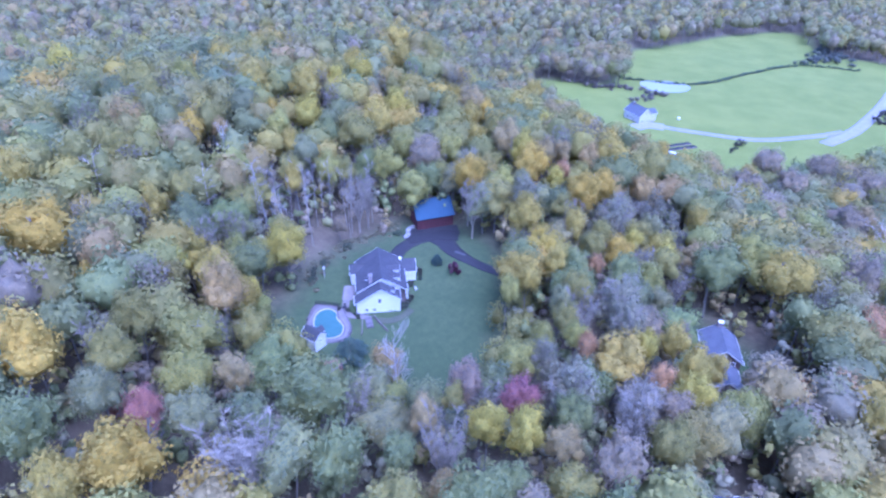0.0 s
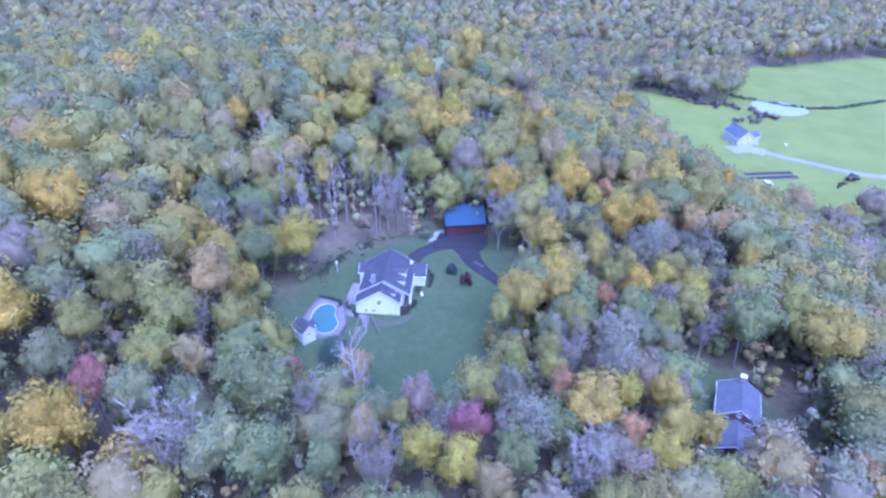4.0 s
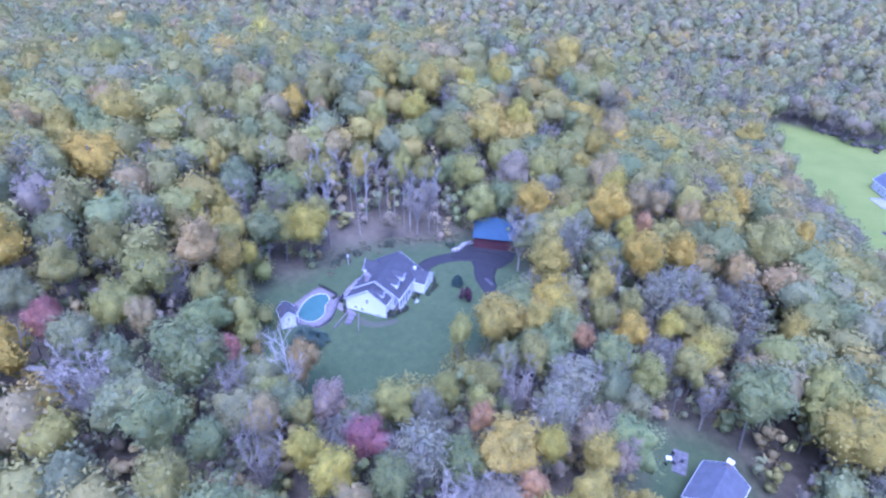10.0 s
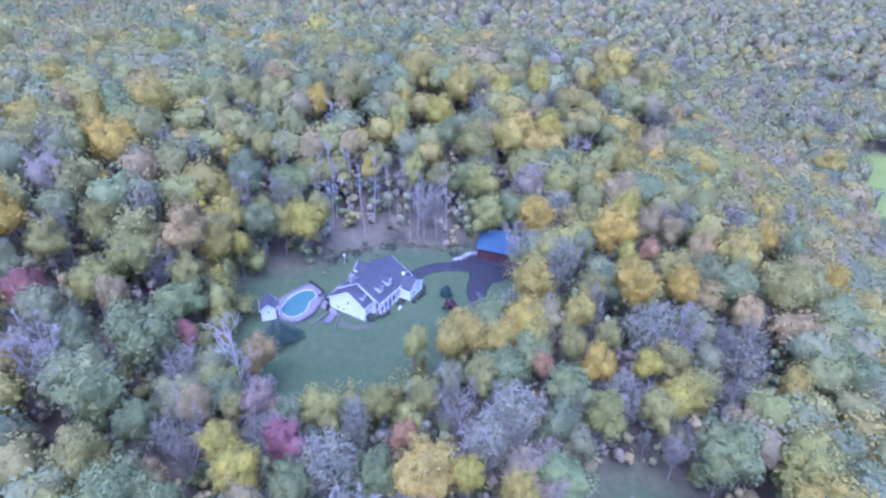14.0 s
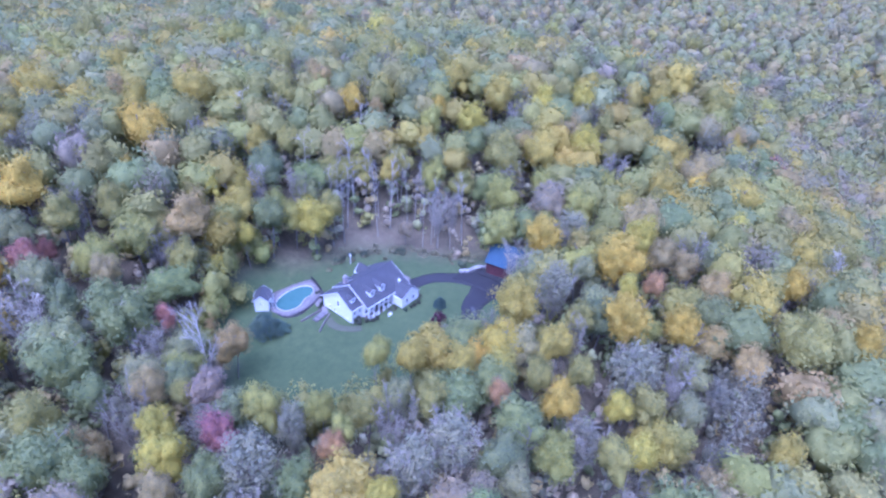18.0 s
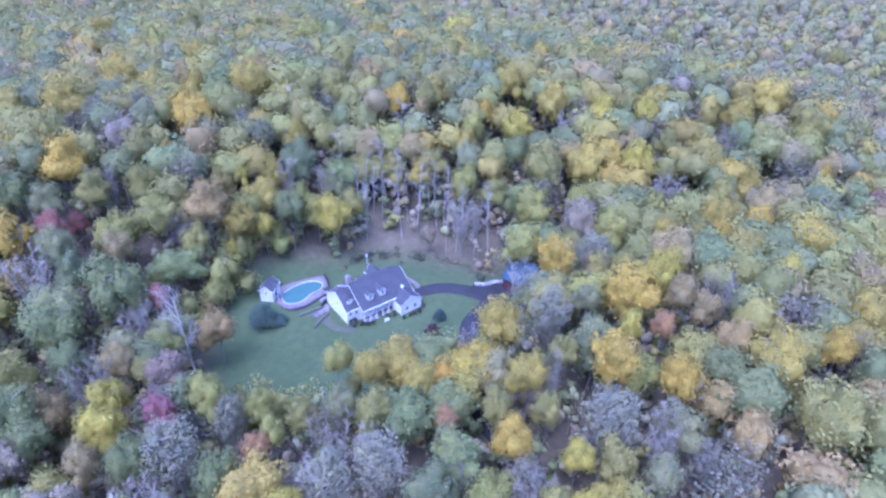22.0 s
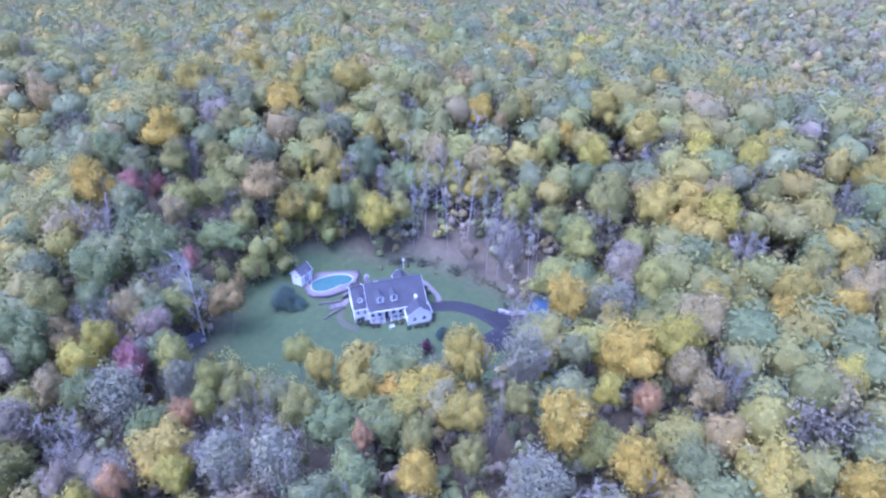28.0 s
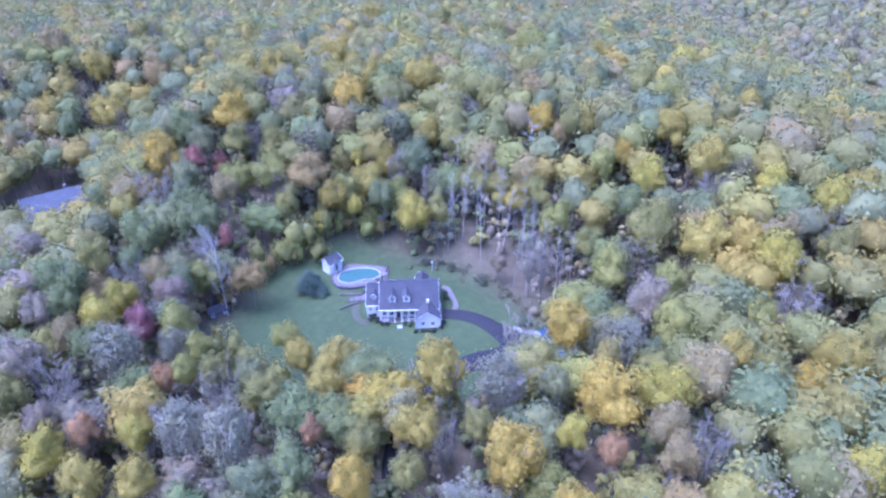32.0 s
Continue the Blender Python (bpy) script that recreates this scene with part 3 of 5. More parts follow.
stand("olive", [(111.1, -84.2, 8.3, 26), (119.4, 43.1, 6, 24), (120.3, -66.5, 6.6, 24.8), (76, -42.9, 5.4, 23.2), (-50.7, 100.5, 6.2, 24.3), (-61.7, 70, 5.9, 23.8), (39.5, 97.9, 6.4, 24.5), (58.5, 73.7, 6, 24), (76.8, 83.2, 7.2, 25.5), (154.7, -23.5, 7.3, 25.6), (201.1, -58.3, 8.4, 26), (31.3, 169.6, 6.9, 25.2), (-60.9, 167.7, 7.1, 25.4), (3.2, 190.5, 7.7, 26), (-135.5, 162.4, 8.2, 26), (434.2, 104.4, 8.4, 26)], BROAD, "broadleaf_tree")
stand("gold", [(38.2, -28.8, 6.2, 27), (34.5, -72, 5.4, 24.3), (24.3, -62.6, 6.4, 27), (-75.9, 37.3, 7, 25.2), (-2.7, -65.3, 4.5, 22.1), (42.9, -50.2, 6.7, 24.9), (-59.4, 56.2, 6.5, 24.7), (82.9, -43.7, 4.2, 21.7), (-34.4, 57.6, 2.6, 19.8), (64, -102.8, 5.5, 23.4), (-23.7, 71.8, 8.4, 26), (67.7, -84.2, 4.5, 22.1), (62.4, 36.6, 3.9, 21.3), (40.1, 56.6, 4.9, 22.6), (102, -43.3, 4.3, 21.9), (143.1, -38, 3.5, 20.8), (-35.7, 132.6, 5.7, 23.6)], BROAD, "broadleaf_tree")
stand("plum", [(-56.2, -27.5, 4.2, 20.7)], BROAD, "broadleaf_tree")
stand("grey", [(-47, -4.4, 6.4, 27), (28.3, -29.1, 4.4, 22), (-71.8, 21.4, 7.6, 26), (-61.4, -48.3, 5.6, 23.5), (-66.4, -12, 5.2, 23.1), (13.3, -56.7, 3.7, 22), (-31.3, -46.9, 4.7, 22.4), (-51.6, 49.1, 4.2, 22), (25.1, -76.8, 5.1, 22.9), (-54.9, 4.3, 4.5, 22.2), (92.1, -17.9, 5.2, 23), (37.4, 4.6, 3.4, 22), (57.6, -62.1, 5.9, 23.9), (34.6, 7.4, 4.4, 22), (27.5, 22.2, 4.6, 22.3), (-9, 68.1, 4, 22), (82.7, 18, 5.4, 23.2), (16, 29.3, 3.7, 22), (22.7, 33.3, 6.2, 24.2), (12.6, 46.6, 4.9, 22.6), (7.3, 72.4, 5.4, 23.2), (-5.7, 43.7, 4.4, 22)], BARE, "bare_tree")
stand("grey", [(36.2, 48.1, 5.5, 23.4), (95.3, -88.9, 6.1, 24.2), (123.9, -14.1, 5.3, 23.1), (41.1, -121.8, 6.6, 24.8), (48.4, -193.2, 10.4, 26), (-158, 91.5, 4.7, 22.4), (-165.2, 117.6, 4.2, 22), (-115.3, 183.4, 6.5, 24.6)], BARE, "bare_tree")
stand("green", [(-57.6, 12, 8.2, 27), (-5.5, -94, 7.6, 26), (-62.5, -35.9, 4.4, 21.9), (-73.6, 51.1, 6, 24), (-13.6, -63.2, 5.2, 23), (-76.9, -21.9, 4.1, 21.6), (-80.7, -15.8, 7, 25.2), (-70.7, 6.3, 6.5, 24.7), (61.3, 18.5, 4.9, 22.6)], BROAD, "broadleaf_tree")
stand("red", [(-61.1, 44, 2.9, 13), (-66.6, 36.9, 3.5, 20), (-49, 9.1, 2.6, 19.8), (162.8, -49.2, 5, 20)], BROAD, "broadleaf_tree")
stand("lime", [(-53.2, 34.6, 6.2, 18.9), (-35.5, 17.8, 3.4, 9), (-39.9, -42.8, 3, 20.3), (-47.8, -27.7, 4.7, 22.4), (-39.6, -35, 3.2, 20.5), (-22, -31.2, 3.4, 20.8), (62.8, -24.2, 6.1, 24.1), (82.8, -20.9, 4.4, 21.9), (53, -1.9, 6, 24), (-0.5, -106.3, 7.7, 26), (42.1, 17, 5.3, 23.1), (56.5, 33.3, 5.1, 22.9), (66.4, -8.3, 5.1, 22.8), (24.1, -144.9, 6.7, 24.9), (82.4, 69, 6, 24.1), (40.1, -149.3, 5.2, 23), (45.5, 145.5, 7.4, 25.8), (-17.1, 165.4, 6.9, 25.1), (152, 159.2, 7.4, 25.7), (313.7, 2.8, 8.4, 26), (380.3, 212.1, 8.4, 26)], BROAD, "broadleaf_tree")
stand("pink", [(26, 13, 3, 10), (59.6, -15.3, 6.4, 24.5), (-73.8, -41.5, 5.1, 22.9), (-96.4, -1.2, 5.4, 23.2), (-10.8, -133, 7.7, 26), (64.2, -191.8, 8.4, 26), (101.6, -167.3, 8.4, 26), (101.6, -189.4, 8.4, 26), (96.1, -225.9, 8.4, 26), (126.4, -192.2, 8.4, 26), (117.2, -213.2, 8.4, 26)], BROAD, "broadleaf_tree")
stand("orange", [(-51, -92, 4.2, 19), (-43.5, -44.3, 2.8, 20), (41.9, -60.3, 3, 20), (-53.1, -57.1, 3, 20), (-11.4, -56.2, 2.6, 19.8), (-50.1, -102.1, 5.5, 20), (-30, -122.6, 7.9, 20)], BROAD, "broadleaf_tree")
stand("olivegold", [(-79.9, 44.8, 4.8, 22.5), (7.6, -55.5, 4.6, 22.3), (11.7, -41.4, 6.2, 24.3), (-39.9, -66, 3.9, 21.4), (-11, -45.3, 3.8, 21.3), (-48.5, -66.6, 4.5, 22.2), (-17.9, -37.1, 3.6, 21), (72.2, -35.2, 4.6, 22.2), (93.8, -35.8, 5.9, 23.9), (-61, -101, 5.6, 23.4), (53, -80.1, 7.1, 25.4), (77, 1.9, 7.5, 25.9), (-9, -111.8, 8.4, 26), (31.6, 26.5, 4.2, 21.7), (50.3, 29.1, 4.2, 21.8), (3.7, 57.3, 4.8, 22.5), (-17.3, 89.9, 6.2, 24.3), (83.7, 27.8, 7.3, 25.6), (116.9, 11.1, 4.9, 22.7), (23, -101.3, 4.4, 22), (88.5, -80.2, 6.8, 25), (0.3, 88.3, 8.4, 26)], BROAD, "broadleaf_tree")
stand("olivegold", [(114.1, -30.6, 5.2, 23), (77.4, 43.5, 5.7, 23.6), (-36.9, 115.4, 8.4, 26), (-55.6, 94.1, 7.5, 25.9), (134.4, -8.6, 6.4, 24.5), (102.7, -56.8, 6.9, 25.2), (-7.3, 131.9, 6.8, 25), (152.2, -7.1, 7.8, 26), (107.2, 62.2, 5.8, 23.8), (73.1, 134.3, 5.7, 23.6), (130.9, -98.6, 7.5, 25.9), (-130.5, 104.2, 8.4, 26), (-140, 123.2, 8.4, 26), (-33.7, 200.8, 8.4, 26), (243.1, -96.1, 8.4, 26), (244.9, 238.8, 8.4, 26)], BROAD, "broadleaf_tree")
stand("pale", [(-35.3, -56.2, 5.3, 23.1), (-26.5, -57.5, 5.7, 23.6), (-56.4, -37.7, 6, 24), (-45.5, -34.3, 3.8, 21.2), (23.6, -43.9, 5.5, 23.4), (16.5, -70.5, 6.4, 24.5), (50.8, -29.9, 5.6, 23.5), (-47.5, 82.3, 4.8, 22.5)], WISPY, "broadleaf_tree")
stand("tan", [(-69.2, -32.9, 3.7, 21.2), (-60.6, -8.7, 3.7, 21.1), (52.2, -56.3, 4.4, 22), (62.1, -44.8, 6.2, 24.3), (-54.3, 26, 4.1, 21.6), (97.2, 2.1, 3.6, 21), (103.8, -71.6, 6.5, 24.7), (109.5, -39, 6.6, 24.8), (121.8, -157.7, 8.4, 26), (-165, 138, 8.4, 26)], BROAD, "broadleaf_tree")
stand("sage", [(-26.8, -42.8, 3.4, 20.8), (33.8, -44.9, 3.4, 20.8), (-66.4, 29.6, 4.6, 22.3), (-65.8, 44.2, 4.4, 21.9), (-36.9, 71.7, 5.1, 22.9), (337.6, 132.6, 8.4, 26)], BROAD, "broadleaf_tree")
stand("deep_green", [(-64.8, 21.3, 4.5, 22.2), (0.3, 47.5, 6.3, 24.3), (109.5, 68.6, 6, 24), (64.2, 86.4, 5.2, 23), (58.5, 150.7, 7.9, 26), (92.7, 178.5, 7.3, 25.7)], BROAD, "broadleaf_tree")


# thin stand of tall bare trees on the slope behind the lawn
SLOPE = [(10, 24), (22, 18), (33, 7), (45, 0), (48, 12), (40, 24), (28, 36), (12, 38)]
for k in range(60):
    x, y = 10 + 38 * rng.random(), 38 - 38 * rng.random()
    if inside(x, y, SLOPE) and all(math.hypot(x - px, y - py) > 2.2 for px, py, _ in placed):
        tree("bare_tree", SPARE[k % 4], x, y, HUES["grey"], rng.uniform(17, 25), rng.uniform(2.0, 3.4), rng.uniform(0, 6.28), "tall slender bare tree with pale trunk", "woodland trees")
        placed.append((x, y, 0.6))

# ---- the rest of the wood, by plan ----
placed += [(-76, -69.5, 9), (-70, -47, 5)]
VIEW = [(-185, 85), (-175, -10), (-140, -60), (-110, -110), (-45, -145), (10, -180), (60, -250), (110, -380), (260, -520), (470, -720), (720, -760),
        (800, -560), (900, -350), (900, 60), (720, 380), (520, 640), (150, 660), (-230, 500), (-400, 400)]
CLEAR = [LAWN, WOODS_GAP, POOL_SIDE, SHED_SIDE, NEIGHBOUR_YARD, HILL_YARD, MEADOW]


def scatter(seed, spacing, among=True):
    """Uneven tree places over the wood: a jittered triangular lattice."""
    g = np.random.default_rng(seed)
    xs, ys = np.meshgrid(np.arange(-420, 920, spacing), np.arange(-780, 680, spacing * 0.87))
    xs = xs + (np.arange(xs.shape[0])[:, None] % 2) * spacing / 2
    x = (xs + g.uniform(-0.36, 0.36, xs.shape) * spacing).ravel()
    y = (ys + g.uniform(-0.36, 0.36, ys.shape) * spacing).ravel()
    keep = inside(x, y, VIEW)
    for p in CLEAR:
        keep &= edge_soft(x, y, p, 3.0) < 0.45
    keep &= ~inside(x, y, DRIVE_STRIP)
    for px, py, pr in placed if among else ():
        keep &= np.hypot(x - px, y - py) > 0.68 * pr + 2.2
    return x[keep], y[keep], g


DRIVE_STRIP = [(10, -28), (5, -34), (6, -38), (10, -38), (15, -32)]
COMMON = np.array([0.272, 0.252, 0.092])
PALETTE = ["green", "deep_green", "olive", "lime", "gold", "olivegold", "amber", "tan", "sage", "pink", "grey"]
CHANCE = np.array([0.19, 0.05, 0.28, 0.09, 0.04, 0.12, 0.05, 0.03, 0.10, 0.005, 0.085])
bands = []
for k, (spacing, lo, hi) in enumerate(((7.9, 0, 250), (9.6, 250, 430), (13.5, 430, 2000))):
    bx, by, wood_rng = scatter(3 + k, spacing)
    d = np.hypot(bx + 10, by + 25)
    bands.append(np.c_[bx, by, d][(d >= lo) & (d < hi)])
wood_x, wood_y, far = np.concatenate(bands).T
order = np.argsort(far)
NEAR_COUNT = max(0, 345 - len(placed))
hue_of = wood_rng.choice(len(PALETTE), len(wood_x), p=CHANCE / CHANCE.sum())
# the valley's woods have lost more of their leaves
VALLEY_CHANCE = np.array([0.09, 0.07, 0.12, 0.04, 0.01, 0.05, 0.07, 0.15, 0.14, 0.15, 0.16])
low = ((height(wood_x, wood_y) < -14) | ((wood_x < -18) & (wood_y < -14))) & (wood_rng.random(len(wood_x)) < 0.8)
hue_of[low] = wood_rng.choice(len(PALETTE), int(low.sum()), p=VALLEY_CHANCE / VALLEY_CHANCE.sum())
for i in order[:NEAR_COUNT]:
    hue = PALETTE[hue_of[i]]
    x, y = float(wood_x[i]), float(wood_y[i])
    if hue == "grey" or wood_rng.random() < 0.06:
        k, hue = (BARE if wood_rng.random() < 0.6 else WISPY), "grey"
    else:
        k = SLIM if wood_rng.random() < 0.25 else BROAD
    k = k[int(wood_rng.integers(len(k)))]
    base = np.array(HUES[hue]) * wood_rng.uniform(0.88, 1.12) * wood_rng.uniform(0.95, 1.05, 3)
    tree("bare_tree" if hue == "grey" else "broadleaf_tree", k, x, y, tuple(base), wood_rng.uniform(16, 21.5), k.width * wood_rng.uniform(0.8, 1.15),
         wood_rng.uniform(0, 6.28), WORDS[hue], "woodland trees")


def woodland(name, index, leaves, size, lobes, label, grow=1.0, level=1, loose=1.0, relief=0.48, lift=8.0, even=0.14):
    """Trees that nobody could count, joined: crowns of lobes and leaf clusters, and trunks."""
    g = np.random.default_rng(len(index))
    stock = [dome(g, leaves, size, 7.1, 15.0, lobes + 2 * (k % 4), level, loose, relief) for k in range(12)]
    thin = [dome(g, int(leaves * 1.4), size * 0.72, 5.8, 15.0, lobes, 0) for k in range(4)]
    clouds, tints, trunk_v, trunk_f = [], [], [], []
    ring = np.array([(math.cos(k * math.pi / 2), math.sin(k * math.pi / 2)) for k in range(4)])
    for i in index:
        hue = PALETTE[hue_of[i]]
        x, y = wood_x[i], wood_y[i]
        z = height_at(x, y)
        a, s, tall = g.uniform(0, 6.28), g.uniform(0.72, 1.2) * grow, g.uniform(0.8, 1.12) * (1 + 0.75 * (grow - 1))
        v, t, solid = (thin if hue == "grey" else stock)[int(g.integers(4 if hue == "grey" else 12))]
        rot = np.array([[math.cos(a), -math.sin(a), 0], [math.sin(a), math.cos(a), 0], [0, 0, 1]])
        clouds.append(((v * (s, s, tall)) @ rot.T + (x, y, z + lift), t, solid))
        tints.append(((1 - even) * np.array(HUES[hue]) + even * COMMON) * g.uniform(0.9, 1.1) * g.uniform(0.96, 1.04, 3))
        o = len(trunk_v) * 8
        trunk_v.append(np.r_[np.c_[ring * 0.28 + (x, y), np.full(4, z - 0.5)], np.c_[ring * 0.1 + (x, y), np.full(4, z + 18 * tall)]])
        trunk_f += [(o + k, o + (k + 1) % 4, o + 4 + (k + 1) % 4, o + 4 + k) for k in range(4)]
    root = tagged(new(name), label, "woodland", kind="stuff")
    ob = new("crowns", joined_crowns(name, clouds, tints, LEAF_FAR))
    ob.parent = root
    ob["kind"] = "stuff"
    tr = new("trunks", arrays_mesh(name + "_trunks", np.concatenate(trunk_v), trunk_f, BARK))
    tr.parent = root
    tr["kind"] = "stuff"


rest = order[NEAR_COUNT:]


def understory():
    """Saplings and brush between the trees near the clearing."""
    g = np.random.default_rng(21)
    x, y, _ = scatter(31, 5.2, False)
    d = np.hypot(x + 10, y + 25)
    near = d < 165
    stock = [leaf_cloud(g, 24, 0.62, 2.6, 8.0, 3, spread=0.66) for _ in range(16)]
    clouds, tints = [], []
    for px, py in zip(x[near], y[near]):
        if g.random() < 0.12:
            continue
        v, t, solid = stock[int(g.integers(16))]
        wide, tall = g.uniform(0.85, 1.5), g.uniform(0.8, 1.75)
        a = g.uniform(0, 6.28)
        rot = np.array([[math.cos(a), -math.sin(a), 0], [math.sin(a), math.cos(a), 0], [0, 0, 1]])
        clouds.append(((v * (wide, wide, tall)) @ rot.T + (px, py, height_at(px, py)), t, solid))
        # tints raised above the trees' hues, standing in for haze over dark gaps
        tints.append(np.array(HUES[("olive", "sage", "tan", "pale", "green", "pink")[int(g.integers(6))]]) * g.uniform(1.05, 1.4))
    tagged(new("undergrowth", joined_crowns("undergrowth", clouds, tints, LEAF_FAR)), "saplings and brush under the trees", "undergrowth", kind="stuff")


understory()
edge_way = np.min([np.hypot(wood_x - 136 * math.cos(a), wood_y - 136 * math.sin(a)) for a in np.radians(np.arange(180, 281, 10))], 0)
fine = (far < 250) & (edge_way < 165)
woodland("near_woodland", rest[fine[rest]], 520, 0.44, 16, "mixed autumn woodland round the clearing", level=2, loose=0.9, relief=0.48)
woodland("woodland", rest[(far[rest] < 250) & ~fine[rest]], 330, 0.52, 15, "mixed autumn woodland in green, gold and brown", level=2, loose=1.0, relief=0.42)
woodland("hillside_woodland", rest[(far[rest] >= 250) & (far[rest] < 430)], 190, 0.66, 16, "autumn woodland covering the hillside", 1.05, 1, 1.0, 0.42, 4.5, 0.25)
woodland("distant_woodland", rest[far[rest] >= 430], 64, 0.85, 12, "distant autumn woodland in the valley", 1.35, 1, 1.1, 0.4, 3.5, 0.4)


# ---- the white house ----
house = tagged(new("house"), "white clapboard house with grey shingle roof, dormers and front porch", "house")
house.matrix_basis = Matrix.Translation((-2, -3, -0.3)) @ pose(0, 0, 0, 0, 0, 4) @ Matrix.Translation((2, 3, 0))


def slab(name, a, b, c, d, thick, material, parent, label=""):
    """A roof plane or board: four corners in order, with a thickness below."""
    n = (Vector(b) - Vector(a)).cross(Vector(d) - Vector(a)).normalized()
    if n.z < 0:
        n = -n
    return part(name, prism([a, b, c, d], -n * thick), material, parent, label)


def gable_roof(name, parent, ridge_a, ridge_b, left_drop, right_drop, material, thick=0.2, trim=0.28):
    """Two roof planes with a ridge cap and white rake boards. A drop is (across vector, fall)."""
    a, b = Vector(ridge_a), Vector(ridge_b)
    along = (b - a).normalized()
    roof = None
    for k, (across, fall) in enumerate((left_drop, right_drop)):
        e = Vector(across) + Vector((0, 0, -fall))
        plane = slab(name, a, b, b + e, a + e, thick, material, parent)
        roof = roof or plane
        for end, s in ((a, -1), (b, 1)):
            o = along * (0.05 * s)
            part("rake_board", prism([end + o + Vector((0, 0, -0.04)), end + e + o + Vector((0, 0, -0.04)), end + e + o - Vector((0, 0, trim)), end + o - Vector((0, 0, trim))], along * 0.06 * s), TRIM, plane)
        g = e.normalized()
        part("gutter", prism([a + e + Vector((0, 0, 0.0)), a + e + g * 0.12, a + e + g * 0.12 - Vector((0, 0, 0.2)), a + e - Vector((0, 0, 0.2))], b - a), TRIM, plane)
    part("ridge_cap", prism([a + Vector((0, 0, 0.05)) + Vector(left_drop[0]).normalized() * 0.16, a + Vector((0, 0, 0.1)), a + Vector((0, 0, 0.05)) + Vector(right_drop[0]).normalized() * 0.16], b - a), material, roof)
    return roof


def window(parent, at, out, wide, tall, bars=1, name="window"):
    """A framed window set on a wall: frame, sill, pane and glazing bars. out is the wall's outward direction."""
    at, out = Vector(at), Vector(out).normalized()
    side = Vector((0, 0, 1)).cross(out)
    m = Matrix((side, out, Vector((0, 0, 1)))).transposed().to_4x4()
    m.translation = at
    f = 0.13
    bm = bmesh.new()
    for x0, z0, x1, z1 in ((-wide / 2 - f, -tall / 2 - f, -wide / 2, tall / 2 + f), (wide / 2, -tall / 2 - f, wide / 2 + f, tall / 2 + f), (-wide / 2, tall / 2, wide / 2, tall / 2 + f), (-wide / 2, -tall / 2 - f, wide / 2, -tall / 2)):
        add_box(bm, x0, 0.0, z0, x1, 0.09, z1)
    bm.transform(m)
    w = part(name, bm, TRIM, parent)
    bm = box(-wide / 2, 0.0, -tall / 2, wide / 2, 0.03, tall / 2)
    bm.transform(m)
    part("pane", bm, GLASS_DARK, w)
    bm = bmesh.new()
    add_box(bm, -wide / 2, 0.03, -0.03, wide / 2, 0.06, 0.03)
    for k in range(bars):
        x = -wide / 2 + wide * (k + 1) / (bars + 1)
        add_box(bm, x - 0.025, 0.03, -tall / 2, x + 0.025, 0.055, tall / 2)
    bm.transform(m)
    part("glazing_bars", bm, TRIM, w)
    bm = box(-wide / 2 - f - 0.05, 0.0, -tall / 2 - f - 0.08, wide / 2 + f + 0.05, 0.16, -tall / 2 - f)
    bm.transform(m)
    part("sill", bm, TRIM, w)
    return w


def wall_with_boards(name, outline, way, parent, material=SIDING):
    return part(name, prism(outline, way), material, parent)


# main block, side block, front wing, rear wing
wall_with_boards("main_wall", [(-5.5, -5.0, 0.9), (-5.5, 6.6, 0.9), (-5.5, 6.6, 5.5), (-5.5, 0, 9.35), (-5.5, -5.0, 6.3)], (15.0, 0, 0), house)
gable_roof("main_roof", house, (-5.85, 0, 9.75), (9.85, 0, 9.75), ((0, -7.0, 0), 4.25), ((0, 7.0, 0), 4.25), SHINGLE)
wall_with_boards("side_wall", [(-9.15, -4.45, 0.6), (-9.15, 7.1, 0.6), (-9.15, 7.1, 4.3), (-9.15, 0.6, 8.45), (-9.15, -4.45, 5.2)], (3.66, 0, 0), house)
gable_roof("side_roof", house, (-9.4, 0.6, 8.8), (-5.52, 0.6, 8.8), ((0, -5.35, 0), 3.5), ((0, 7.0, 0), 4.45), SHINGLE)
wall_with_boards("wing_wall", [(3.8, -10.05, 0.9), (9.95, -10.05, 0.9), (9.95, -10.05, 4.85), (6.88, -10.05, 6.85), (3.8, -10.05, 4.85)], (0, 6.0, 0), house)
gable_roof("wing_roof", house, (6.88, -10.35, 7.2), (6.88, -3.4, 7.2), ((-3.35, 0, 0), 2.3), ((3.35, 0, 0), 2.3), SHINGLE)
wall_with_boards("rear_wall", [(3.7, 8.2, 0.9), (7.3, 8.2, 0.9), (7.3, 8.2, 5.2), (5.5, 8.2, 6.9), (3.7, 8.2, 5.2)], (0, -3.0, 0), house)
gable_roof("rear_roof", house, (5.5, 8.5, 7.4), (5.5, 3.7, 7.4), ((-2.1, 0, 0), 2.1), ((2.1, 0, 0), 2.1), SHINGLE)
part("foundation", add_box(add_box(add_box(bmesh.new(), -9.22, -4.5, -0.6, -5.4, 7.15, 0.75), -5.55, -5.05, -0.6, 9.55, 6.65, 0.95), 3.75, -10.1, -0.6, 10.0, -4.0, 1.0), STONE, house)
for x, y, z, tall in ((-9.2, -4.5, 0.6, 4.6), (-5.55, -4.5, 0.6, 4.6), (3.75, -10.1, 0.9, 3.9), (9.97, -10.1, 0.9, 3.9), (9.52, -5.0, 0.9, 5.0)):
    part("corner_board", box(x - 0.09, y - 0.09, z, x + 0.09, y + 0.09, z + tall), TRIM, house)
part("downspout", box(10.08, -9.7, 1.0, 10.16, -9.62, 4.75), TRIM, house)

